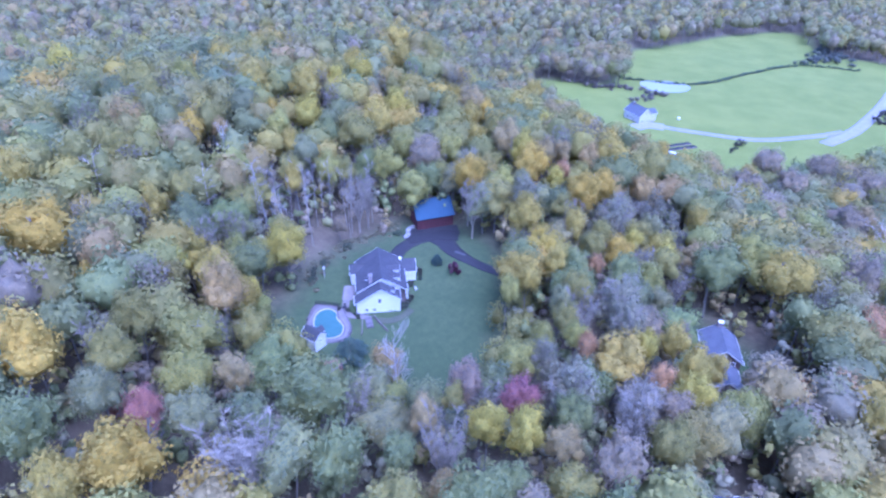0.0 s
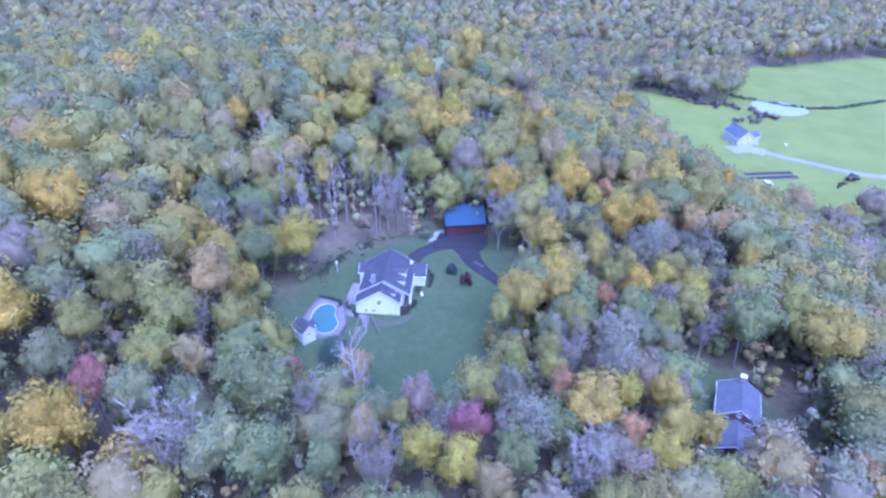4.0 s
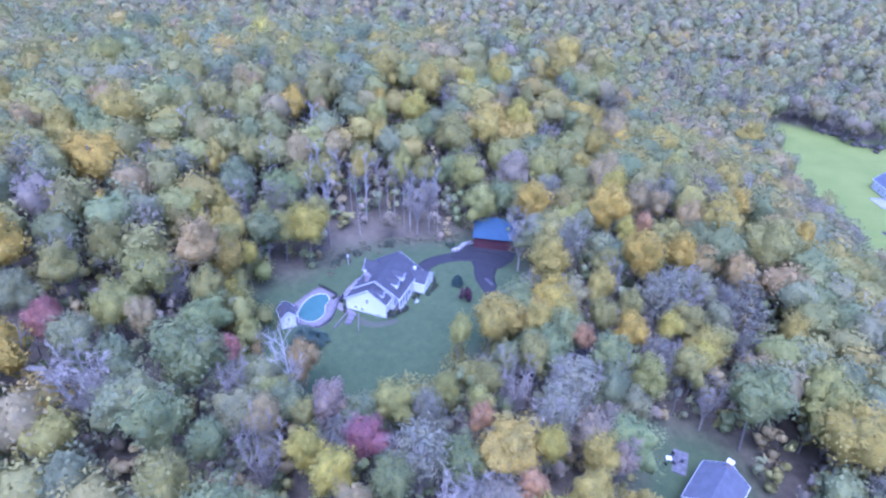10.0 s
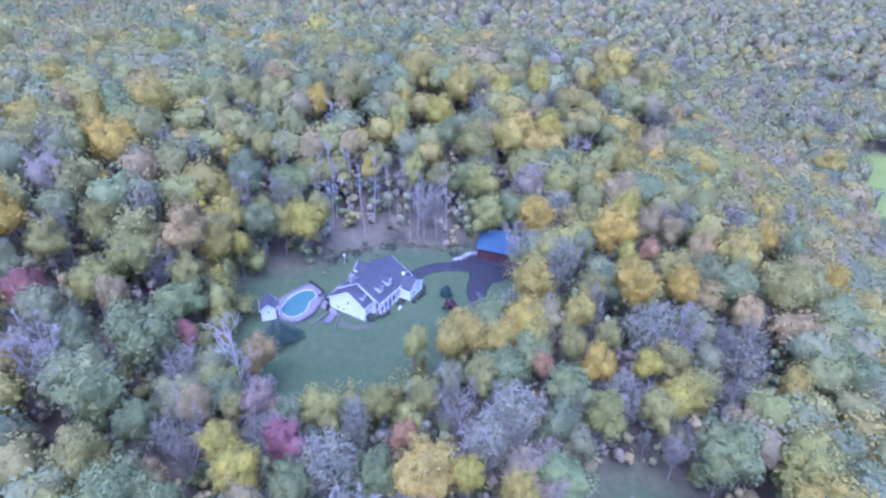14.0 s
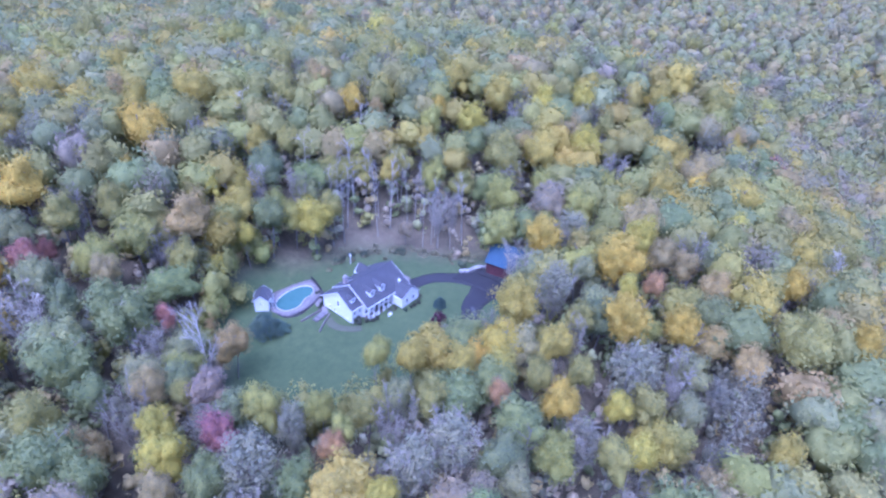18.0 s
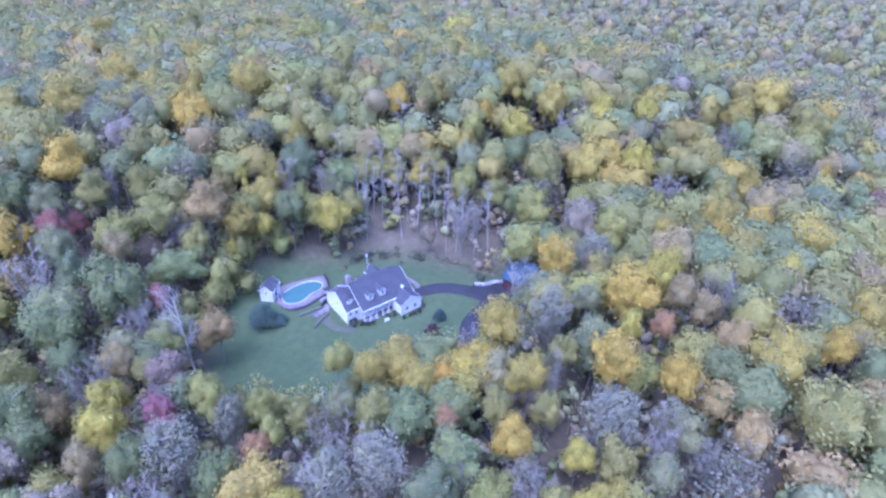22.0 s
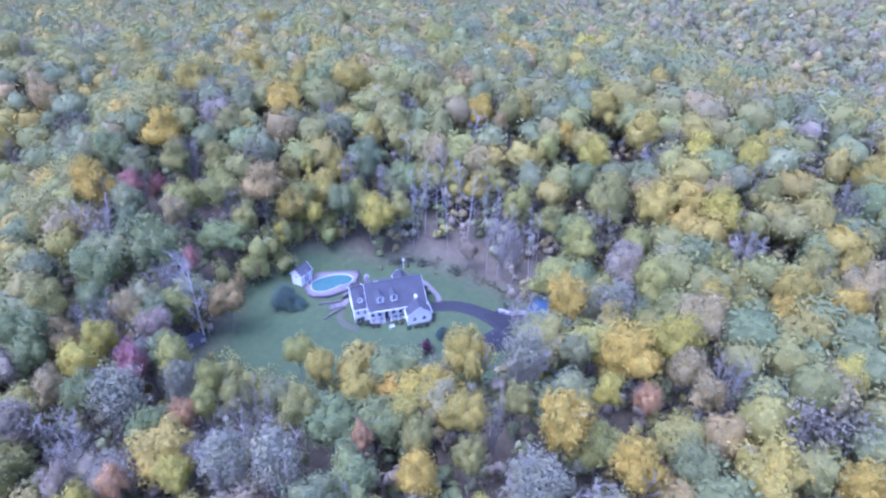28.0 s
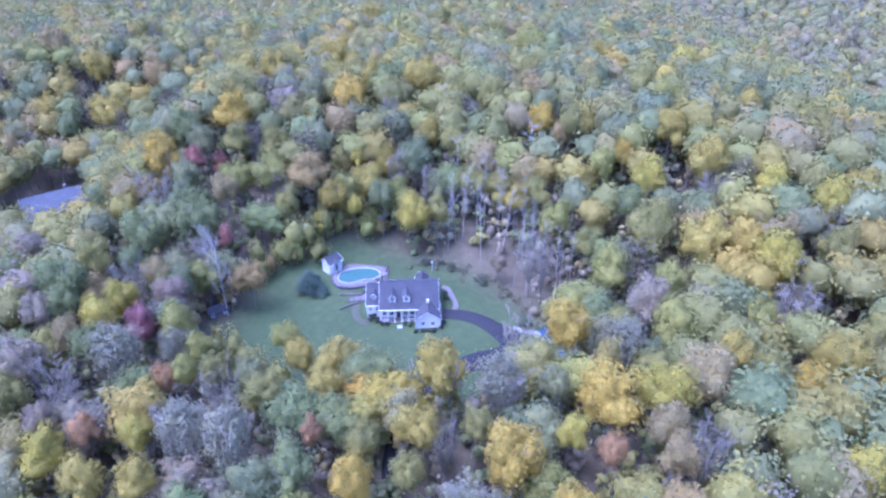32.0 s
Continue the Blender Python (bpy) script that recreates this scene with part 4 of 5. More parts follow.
# porch under the front slope
porch = part("porch", box(-5.7, -7.0, 1.0, 3.75, -5.0, 1.5, 0.02), WOOD, house, "grey painted porch deck")
part("skirt", box(-5.65, -7.06, 0.6, 3.75, -6.98, 1.46), TRIM, porch)
part("beam", box(-5.7, -6.95, 5.0, 3.75, -6.7, 5.42, 0.02), TRIM, porch)
for k in range(6):
    x = -5.5 + k * 1.83
    p = part("post", box(x - 0.15, -6.97, 1.5, x + 0.15, -6.67, 5.0, 0.02), TRIM, porch)
    part("base_block", box(x - 0.2, -7.02, 1.5, x + 0.2, -6.62, 1.72), TRIM, p)
    part("capital", box(x - 0.2, -7.02, 4.8, x + 0.2, -6.62, 4.99), TRIM, p)
for k in range(5):
    if k == 2:
        continue
    x0, x1 = -5.5 + k * 1.83 + 0.16, -5.5 + (k + 1) * 1.83 - 0.16
    r = part("railing", add_box(box(x0, -6.86, 2.36, x1, -6.78, 2.44), x0, -6.86, 1.62, x1, -6.78, 1.68), TRIM, porch)
    for j in range(9):
        x = x0 + (x1 - x0) * (j + 0.5) / 9
        part("baluster", box(x - 0.02, -6.84, 1.68, x + 0.02, -6.8, 2.36), TRIM, r)
for k in range(4):
    part("step", box(-1.9, -7.35 - 0.32 * k, 0.4, 0.1, -7.0 - 0.32 * k, 1.35 - 0.2 * k, 0.02), STONE, porch)
door = part("front_door", box(-1.4, -5.06, 1.5, -0.4, -5.0, 3.6, 0.01), DARK, house, "dark panelled front door")
part("door_frame", add_box(add_box(box(-1.55, -5.07, 1.5, -1.4, -5.0, 3.75), -0.4, -5.07, 1.5, -0.25, -5.0, 3.75), -1.55, -5.07, 3.62, -0.25, -5.0, 3.78), TRIM, door)
part("handle", box(-0.55, -5.12, 2.5, -0.5, -5.06, 2.62, 0.01), DARK, door)
for x in (-4.6, -2.75, 0.95, 2.75):
    window(house, (x, -5.0, 3.2), (0, -1, 0), 0.95, 1.7)

# other windows
for x in (-8.3, -6.5):
    window(house, (x, -4.45, 4.1), (0, -1, 0), 0.62, 1.15)
for x in (5.55, 8.1):
    window(house, (x, -10.05, 3.35), (0, -1, 0), 0.8, 1.15)
window(house, (-9.15, 0.9, 4.9), (-1, 0, 0), 0.75, 1.35)
for y in (4.4, 2.4):
    window(house, (-9.15, y, 2.1), (-1, 0, 0), 0.85, 0.75)
window(house, (-9.15, -2.4, 1.35), (-1, 0, 0), 1.9, 0.4, 3)
for x in (-3.2, 0.2, 9.0):
    window(house, (x, 6.6, 3.2), (0, 1, 0), 1.0, 1.6)
window(house, (5.5, 8.2, 3.4), (0, 1, 0), 1.6, 1.8, 2)
window(house, (9.5, 1.6, 3.2), (1, 0, 0), 1.0, 1.5)
window(house, (9.5, 0.0, 6.8), (1, 0, 0), 1.0, 1.4)
window(house, (9.95, -8.2, 3.2), (1, 0, 0), 0.9, 1.2)
garage_door = part("garage_door", box(9.95, -7.2, 1.2, 10.02, -4.6, 3.5, 0.01), TRIM, house, "white panelled garage door")
for k in range(4):
    part("door_panel", box(10.02, -7.1, 1.26 + 0.56 * k, 10.05, -4.7, 1.74 + 0.56 * k, 0.01), SIDING, garage_door)


def dormer(x, face_y, roof_z, slope, wide, tall, rise):
    """A gabled dormer: cheeks and face, roof, an arched-top window."""
    d = part("dormer", prism([(x - wide / 2, face_y, roof_z - 0.1), (x + wide / 2, face_y, roof_z - 0.1), (x + wide / 2, face_y, roof_z + tall), (x, face_y, roof_z + tall + rise - 0.12), (x - wide / 2, face_y, roof_z + tall)], (0, (tall + rise) / slope, 0)), SIDING, house)
    reach = (tall + rise) / slope + 0.1
    top = roof_z + tall + rise
    for s in (-1, 1):
        e = s * (wide / 2 + 0.2)
        fall = rise * (wide / 2 + 0.2) / (wide / 2)
        pl = slab("dormer_roof", (x, face_y - 0.25, top), (x, face_y + reach, top), (x + e, face_y + reach, top - fall), (x + e, face_y - 0.25, top - fall), 0.12, SHINGLE, d)
        part("rake_board", prism([(x, face_y - 0.25, top - 0.03), (x + e, face_y - 0.25, top - fall - 0.03), (x + e, face_y - 0.25, top - fall - 0.22), (x, face_y - 0.25, top - 0.22)], (0, -0.05, 0)), TRIM, d)
    window(d, (x, face_y, roof_z + tall * 0.5), (0, -1, 0), wide * 0.5, tall * 0.72)
    bm = bmesh.new()
    bmesh.ops.create_cone(bm, cap_ends=True, segments=16, radius1=wide * 0.27, radius2=wide * 0.27, depth=0.06, matrix=Matrix.Translation((x, face_y - 0.02, roof_z + tall * 0.88)) @ Matrix.Rotation(radians(90), 4, "X"))
    part("arched_pane", bm, GLASS_DARK, d)


dormer(-2.35, -5.05, 6.75, 0.607, 1.75, 1.55, 0.75)
dormer(1.3, -5.05, 6.75, 0.607, 1.75, 1.55, 0.75)
dormer(-7.4, -3.05, 6.45, 0.654, 1.35, 1.1, 0.6)

chimney = part("chimney", box(-5.0, 2.5, 5.5, -3.9, 3.5, 10.0, 0.03), BRICK, house, "grey brick chimney stack with two pots")
part("cap", box(-5.12, 2.38, 10.0, -3.78, 3.62, 10.2, 0.03), STONE, chimney)
for y in (2.75, 3.25):
    bm = bmesh.new()
    bmesh.ops.create_cone(bm, cap_ends=True, segments=12, radius1=0.18, radius2=0.14, depth=0.5, matrix=Matrix.Translation((-4.45, y, 10.44)))
    part("pot", bm, BRICK, chimney)
vent = part("cupola", box(6.6, -6.3, 6.95, 7.16, -5.74, 7.65, 0.02), TRIM, house, "small white louvred roof cupola")
part("cupola_roof", prism([(6.5, -6.4, 7.65), (7.26, -6.4, 7.65), (6.88, -6.4, 8.0)], (0, 0.76, 0)), TRIM, vent)
sky_frame = slab("skylight", (-2.6, 3.2, 7.86), (-1.6, 3.2, 7.86), (-1.6, 4.4, 7.13), (-2.6, 4.4, 7.13), 0.1, TRIM, house)
slab("pane", (-2.5, 3.3, 7.81), (-1.7, 3.3, 7.81), (-1.7, 4.3, 7.21), (-2.5, 4.3, 7.21), 0.03, GLASS_DARK, sky_frame)


# ---- drive and paths ----
def glide(points, step=1.0):
    """A smooth line through points."""
    p = [Vector((*q, 0)) for q in points]
    p = [2 * p[0] - p[1], *p, 2 * p[-1] - p[-2]]
    out = []
    for i in range(1, len(p) - 2):
        n = max(2, int((p[i + 1] - p[i]).length / step))
        for k in range(n):
            t = k / n
            out.append(0.5 * (2 * p[i] + (p[i + 1] - p[i - 1]) * t + (2 * p[i - 1] - 5 * p[i] + 4 * p[i + 1] - p[i + 2]) * t * t + (3 * p[i] - p[i - 1] - 3 * p[i + 1] + p[i + 2]) * t ** 3))
    out.append(p[-2])
    return out


def ribbon(name, points, width, lift, material, label, category, parent=None, kind="structure", widths=None, across=6):
    """A strip laid on the ground, with a real edge."""
    line = glide(points)
    verts, faces = [], []
    for i, c in enumerate(line):
        t = (line[min(i + 1, len(line) - 1)] - line[max(i - 1, 0)]).normalized()
        s = Vector((-t.y, t.x, 0))
        w = width if widths is None else float(np.interp(i / (len(line) - 1), np.linspace(0, 1, len(widths)), widths))
        w += 0.12 * math.sin(i * 1.7) + 0.08 * math.sin(i * 0.63)
        for k in range(across + 1):
            q = c + s * w * (k / across - 0.5)
            verts.append((q.x, q.y, height_at(q.x, q.y) + lift))
        for k in (0, across):
            q = c + s * (w * (k / across - 0.5))
            verts.append((q.x, q.y, height_at(q.x, q.y) - 0.15))
    m = across + 3
    for i in range(len(line) - 1):
        a, b = i * m, (i + 1) * m
        for k in range(across):
            faces.append((a + k, a + k + 1, b + k + 1, b + k))
        faces.append((a + across + 1, a, b, b + across + 1))
        faces.append((a + across, a + across + 2, b + across + 2, b + across))
    me = arrays_mesh(name, verts, faces, material, smooth=True)
    ob = new(name, me)
    if parent:
        ob.parent = parent
        return ob
    return tagged(ob, label, category, kind=kind)


ribbon("driveway", [(9.6, -3.6), (14, -3.9), (19, -5.0), (24, -8.0), (29, -12.5), (32, -17), (31, -22)], 5.0, 0.06, ASPHALT, "dark asphalt drive curving from house to barn", "driveway", widths=[3.6, 4.4, 4.6, 5.5, 7.5, 10, 9])
ribbon("barn_apron", [(34.0, -8.6), (34.6, -14), (35.6, -20), (36.0, -25.5)], 6.5, 0.066, ASPHALT, "dark asphalt apron in front of the barn", "driveway")
ribbon("turning_area", [(28.5, -7.5), (30.5, -13), (31.5, -19), (30.5, -25)], 8.5, 0.078, ASPHALT, "dark asphalt turning area by the barn", "driveway")
ribbon("lane", [(30, -17.5), (25, -20), (19.5, -21.8), (14.5, -25.2), (10.0, -29.8), (6.0, -35.5), (2.5, -44), (2.0, -56), (5, -72)], 3.2, 0.072, ASPHALT, "narrow asphalt lane leaving through the trees", "driveway", widths=[8.5, 6.0, 4.0, 3.2, 3.0, 3.0, 3.0, 3.0])
ribbon("drive_band", [(16.2, -25.6), (18.4, -22.4)], 1.0, 0.088, surface("worn_asphalt", (0.085, 0.082, 0.085), (0.06, 0.058, 0.06), 0.5, 5.0, 0.9), "paler worn band across the asphalt lane", "paving")
ribbon("garden_path", [(10.4, 8.6), (12.0, 7.6), (12.8, 5.2), (13.8, 2.6), (14.4, -0.2), (13.8, -2.0)], 1.5, 0.06, PAVING, "pale paved path from the back door to the drive", "path")
ribbon("terrace_path", [(-4.0, 9.6), (-8.4, 9.8), (-10.6, 8.0), (-10.9, 5.4), (-11.6, 3.6)], 1.9, 0.06, PAVING, "pale stone path round the end of the house", "path")
ribbon("terrace", [(-4.0, 9.2), (2.4, 9.0)], 3.4, 0.07, PAVING, "pale stone terrace behind the house", "terrace")
ribbon("worn_track", [(-12.6, 1.2), (-13.0, -2.5), (-11.0, -6.0), (-8.5, -8.0)], 2.2, 0.03, surface("bare_soil", (0.10, 0.105, 0.06), (0.075, 0.08, 0.045), 0.5, 4.0, 0.95), "patch of bare dark soil worn in the lawn", "soil")


# ---- pool ----
def closed_curve(points, n):
    """n points round a smooth closed curve."""
    p = [Vector((*q, 0)) for q in points]
    out = []
    for k in range(n):
        f = k * len(p) / n
        i, t = int(f), f - int(f)
        a, b, c, d = (p[(i + j) % len(p)] for j in (-1, 0, 1, 2))
        out.append(0.5 * (2 * b + (c - a) * t + (2 * a - 5 * b + 4 * c - d) * t * t + (3 * b - a - 3 * c + d) * t ** 3))
    return out


DECK_Z = 1.5
water_line = closed_curve([(-20.0, 12.6), (-18.9, 15.6), (-14.6, 17.3), (-10.2, 17.0), (-8.2, 14.6), (-9.8, 12.2), (-12.6, 11.7), (-15.6, 10.0), (-18.8, 10.4)], 64)
deck_line = closed_curve([(-21.4, 12.9), (-20.4, 17.0), (-17.4, 19.6), (-10.0, 18.7), (-6.3, 17.5), (-6.8, 14.0), (-7.8, 11.0), (-11.4, 9.6), (-15.6, 8.3), (-19.8, 9.2)], 64)
pool = tagged(new("swimming_pool"), "freeform swimming pool with teal water set in a pale deck", "pool")


def ring(inner, outer, z0, z1, material, name, parent, label=""):
    verts, faces, n = [], [], len(inner)
    for line, z in ((inner, z1), (outer, z1), (outer, z0), (inner, z0)):
        verts += [(v.x, v.y, z) for v in line]
    for k in range(4):
        for i in range(n):
            j = (i + 1) % n
            faces.append((k * n + i, k * n + j, (k + 1) % 4 * n + j, (k + 1) % 4 * n + i))
    ob = new(name, arrays_mesh(name, verts, faces, material))
    ob.parent = parent
    if label:
        ob["label"] = label
    return ob


def grown(line, by):
    c = sum(line, Vector()) / len(line)
    return [v + (v - c).normalized() * by for v in line]


ring(grown(water_line, 0.32), deck_line, 0.1, DECK_Z, PAVING, "deck", pool, "pale stone pool deck")
ring(water_line, grown(water_line, 0.34), 0.2, DECK_Z + 0.04, STONE, "coping", pool)
bm = bmesh.new()
bm.faces.new([bm.verts.new((v.x, v.y, DECK_Z - 0.12)) for v in grown(water_line, 0.01)])
part("water", bm, POOL_COVER, pool, "still teal pool water")
STONE_DARK = surface("dark_wall_stone", (0.17, 0.15, 0.15), (0.10, 0.09, 0.09), 1.2, 8.0, 0.95, relief=0.04, per_object=0.35)
retaining = tagged(new("retaining_wall"), "dark dry-stone retaining wall round the raised pool deck", "wall")
edge = closed_curve([(v.x, v.y) for v in grown(deck_line, 0.28)], 110)
block = bmesh.new()
add_box(block, -0.42, -0.28, -0.2, 0.42, 0.28, 0.2, 0.05)
block_mesh = bpy.data.meshes.new("stone")
block.to_mesh(block_mesh)
block.free()
block_mesh.materials.append(STONE_DARK)
wall_rng = random.Random(4)
for i, v in enumerate(edge):
    w = edge[(i + 1) % len(edge)]
    if v.y > 17.2 and v.x < -12:
        continue
    for k in range(3):
        s = new("stone", block_mesh)
        s.parent = retaining
        s.matrix_basis = pose(v.x + wall_rng.uniform(-0.08, 0.08), v.y + wall_rng.uniform(-0.08, 0.08), 0.42 + 0.4 * k, 0, wall_rng.uniform(-4, 4), math.degrees(math.atan2(w.y - v.y, w.x - v.x)) + wall_rng.uniform(-6, 6))

# fence on the house side
fence = tagged(new("pool_fence"), "dark iron fence beside the pool deck", "fence")
fence_line = [(-6.0, 17.8), (-6.4, 14.4), (-7.3, 11.2)]
for (ax, ay), (bx, by) in zip(fence_line, fence_line[1:]):
    n = 6
    for k in range(n + 1):
        x, y = ax + (bx - ax) * k / n, ay + (by - ay) * k / n
        part("post", box(x - 0.04, y - 0.04, 0.6, x + 0.04, y + 0.04, 2.7), DARK, fence)
    for z in (1.75, 2.55):
        part("rail", prism([(ax, ay - 0.02, z), (ax, ay + 0.02, z), (ax, ay + 0.02, z + 0.05), (ax, ay - 0.02, z + 0.05)], (bx - ax, by - ay, 0)), DARK, fence)
    for k in range(24):
        x, y = ax + (bx - ax) * (k + 0.5) / 24, ay + (by - ay) * (k + 0.5) / 24
        part("picket", box(x - 0.015, y - 0.015, 1.6, x + 0.015, y + 0.015, 2.6), DARK, fence)

# pool house
ph = tagged(new("pool_house"), "small white pool house with grey roof beside the pool", "shed")
ph.matrix_basis = pose(-22.4, 16.4, 1.75, 0, 0, 49)
part("wall", prism([(-2.2, -1.8, -0.6), (-2.2, 1.8, -0.6), (-2.2, 1.8, 3.1), (-2.2, 0, 4.6), (-2.2, -1.8, 3.1)], (4.4, 0, 0)), SIDING, ph)
gable_roof("roof", ph, (-2.5, 0, 4.9), (2.5, 0, 4.9), ((0, -2.15, 0), 1.8), ((0, 2.15, 0), 1.8), SHINGLE, 0.12, 0.2)
part("door", box(-0.7, -1.86, 0.1, 0.5, -1.8, 2.2, 0.01), DARK, ph, "dark double door")
window(ph, (-2.2, 0, 2.3), (-1, 0, 0), 0.6, 0.7)
pediment = part("pediment", prism([(-0.9, -2.75, 3.2), (0.9, -2.75, 3.2), (0, -2.75, 4.1)], (0, 1.6, 0)), SIDING, ph)
for s in (-1, 1):
    part("post", box(s * 0.85 - 0.09, -2.7, -0.4, s * 0.85 + 0.09, -2.52, 3.2), TRIM, ph)
    slab("pediment_roof", (0, -2.85, 4.25), (0, -1.0, 4.25), (s * 1.15, -1.0, 3.2), (s * 1.15, -2.85, 3.2), 0.1, SHINGLE, pediment)

# garden steps with two low white walls
stairs = tagged(new("garden_steps"), "stone garden steps between two pale walls", "steps")
stairs.matrix_basis = pose(-11.4, 3.6, height_at(-12, 3.6), 0, 0, 190)
for k in range(7):
    part("step", box(0.6 * k, -0.9, -0.4, 0.6 * k + 0.62, 0.9, 0.42 - 0.06 * k, 0.02), STONE_DARK, stairs)
for s, b in ((-1, 0.7), (1, 1.7)):
    part("side_wall", prism([(0, s * 1.4, -0.4), (4.6, s * (1.4 + b), -0.4), (6.6, s * (1.5 + b * 1.5), -0.4), (6.6, s * (1.5 + b * 1.5), 0.35), (4.6, s * (1.4 + b), 0.5), (0, s * 1.4, 0.75)], (0, s * 0.22, 0)), PAVING, stairs)

# ---- barn ----
barn = tagged(new("barn"), "red timber barn with a blue metal roof beside the drive", "barn")
barn.matrix_basis = pose(42.6, -16.6, -0.9, 0, 0, -74.5)
part("wall", prism([(-6.3, -4.7, -0.6), (-6.3, 4.7, -0.6), (-6.3, 4.7, 4.1), (-6.3, 0, 8.3), (-6.3, -4.7, 4.1)], (12.6, 0, 0)), BARN_RED, barn)
for k in range(21):
    x = -6.3 + 0.63 * k
    part("batten", box(x - 0.04, -4.76, -0.4, x + 0.04, -4.7, 4.1), BARN_RED, barn)
for k in range(15):
    y = -4.6 + 0.657 * k
    part("batten", box(-6.36, y - 0.04, -0.4, -6.3, y + 0.04, 8.2 - abs(y) * 0.89), BARN_RED, barn)
for s in (-1, 1):
    pl = slab("roof", (-6.8, 0, 8.75), (6.8, 0, 8.75), (6.8, s * 5.3, 4.0), (-6.8, s * 5.3, 4.0), 0.14, ROOF_BLUE, barn)
    for k in range(23):
        x = -6.7 + 0.609 * k
        slab("seam", (x - 0.03, 0, 8.8), (x + 0.03, 0, 8.8), (x + 0.03, s * 5.3, 4.05), (x - 0.03, s * 5.3, 4.05), 0.05, ROOF_BLUE, pl)
part("ridge_cap", prism([(-6.8, -0.3, 8.62), (-6.8, 0, 8.9), (-6.8, 0.3, 8.62)], (13.6, 0, 0)), ROOF_BLUE, barn)
for x in (-3.6, 0.0, 3.6):
    d = part("barn_door", box(x - 1.3, -4.84, -0.2, x + 1.3, -4.77, 2.8, 0.01), BARN_RED, barn)
    part("crossbar", add_box(add_box(box(x - 1.3, -4.89, 1.2, x + 1.3, -4.84, 1.36), x - 1.3, -4.89, 2.6, x + 1.3, -4.84, 2.76), x - 1.3, -4.89, -0.16, x + 1.3, -4.84, 0.0), BARN_RED, d)

stone_wall = tagged(new("stone_wall"), "pale curved dry-stone wall beside the barn", "wall")
pale_block = block_mesh.copy()
pale_block.materials.clear()
pale_block.materials.append(STONE)
for i, v in enumerate(glide([(30.0, -7.6), (32.4, -8.6), (34.6, -8.4), (36.4, -8.8), (38.2, -10.2)], 0.8)):
    for k in range(2):
        for j in (-0.35, 0.35):
            s = new("stone", pale_block)
            s.parent = stone_wall
            s.matrix_basis = pose(v.x + wall_rng.uniform(-0.1, 0.1), v.y + j, height_at(v.x, v.y) + 0.22 + 0.38 * k, 0, wall_rng.uniform(-5, 5), wall_rng.uniform(-14, 14))

# ---- lawn trees and shrubs ----
def bush(name, x, y, r, tall, hue, label, seed, leaves=420, category="shrub"):
    g = np.random.default_rng(seed)
    root = tagged(new(name), label, category)
    root.matrix_basis = pose(x, y, height_at(x, y), 0, 0, 40 * seed)
    tv, tf = branches(g, tall * 0.7, r * 0.6, 1, 0.2, (6,), 0.06)
    t = new("stems", arrays_mesh(name + "_stems", [tuple(v) for v in tv], tf, BARK))
    t.parent = root
    v, f, solid = leaf_cloud(g, leaves, 0.16 + 0.02 * r, r, tall, 10, spread=0.42)
    c = new("leaves", crown_mesh(name, v, f, solid, LEAF_NEAR))
    c.parent = root
    c.color = (*hue, 1)
    return root


bush("ornamental_maple", 7.0, -20.6, 2.5, 3.6, (0.10, 0.045, 0.06), "dark plum-red ornamental maple on the lawn", 1, 700, "tree")


def conifer(name, x, y, r, tall, hue, label, seed):
    """A cone of drooping sprays round a straight trunk."""
    g = np.random.default_rng(seed)
    root = tagged(new(name), label, "tree")
    root.matrix_basis = pose(x, y, height_at(x, y))
    tv, tf = [], []
    limb(tv, tf, (0, 0, -0.3), (0, 0, tall * 0.95), 0.16, 0.03, 6)
    t = new("trunk", arrays_mesh(name + "_trunk", [tuple(v) for v in tv], tf, BARK))
    t.parent = root
    n = 1100
    h = g.beta(1.1, 1.7, n)
    a = g.uniform(0, 2 * np.pi, n)
    d = r * (1 - h * h) ** 0.9 * g.uniform(0.55, 1.06, n) * (0.85 + 0.2 * np.sin(a * 5 + 9 * h))
    p = np.c_[np.cos(a) * d, np.sin(a) * d, 0.15 + h * tall]
    out = np.c_[np.cos(a), np.sin(a), np.full(n, -0.25)] * (0.5 * g.uniform(0.6, 1.2, n))[:, None]
    side = np.c_[-np.sin(a), np.cos(a), np.zeros(n)] * 0.24
    c = np.stack([p - out * 0.4, p + side + out * 0.2, p + out, p - side + out * 0.2], 1).reshape(-1, 3)
    o = new("needles", arrays_mesh(name, c, quads(n), LEAF_NEAR))
    o.parent = root
    o.color = (*hue, 1)


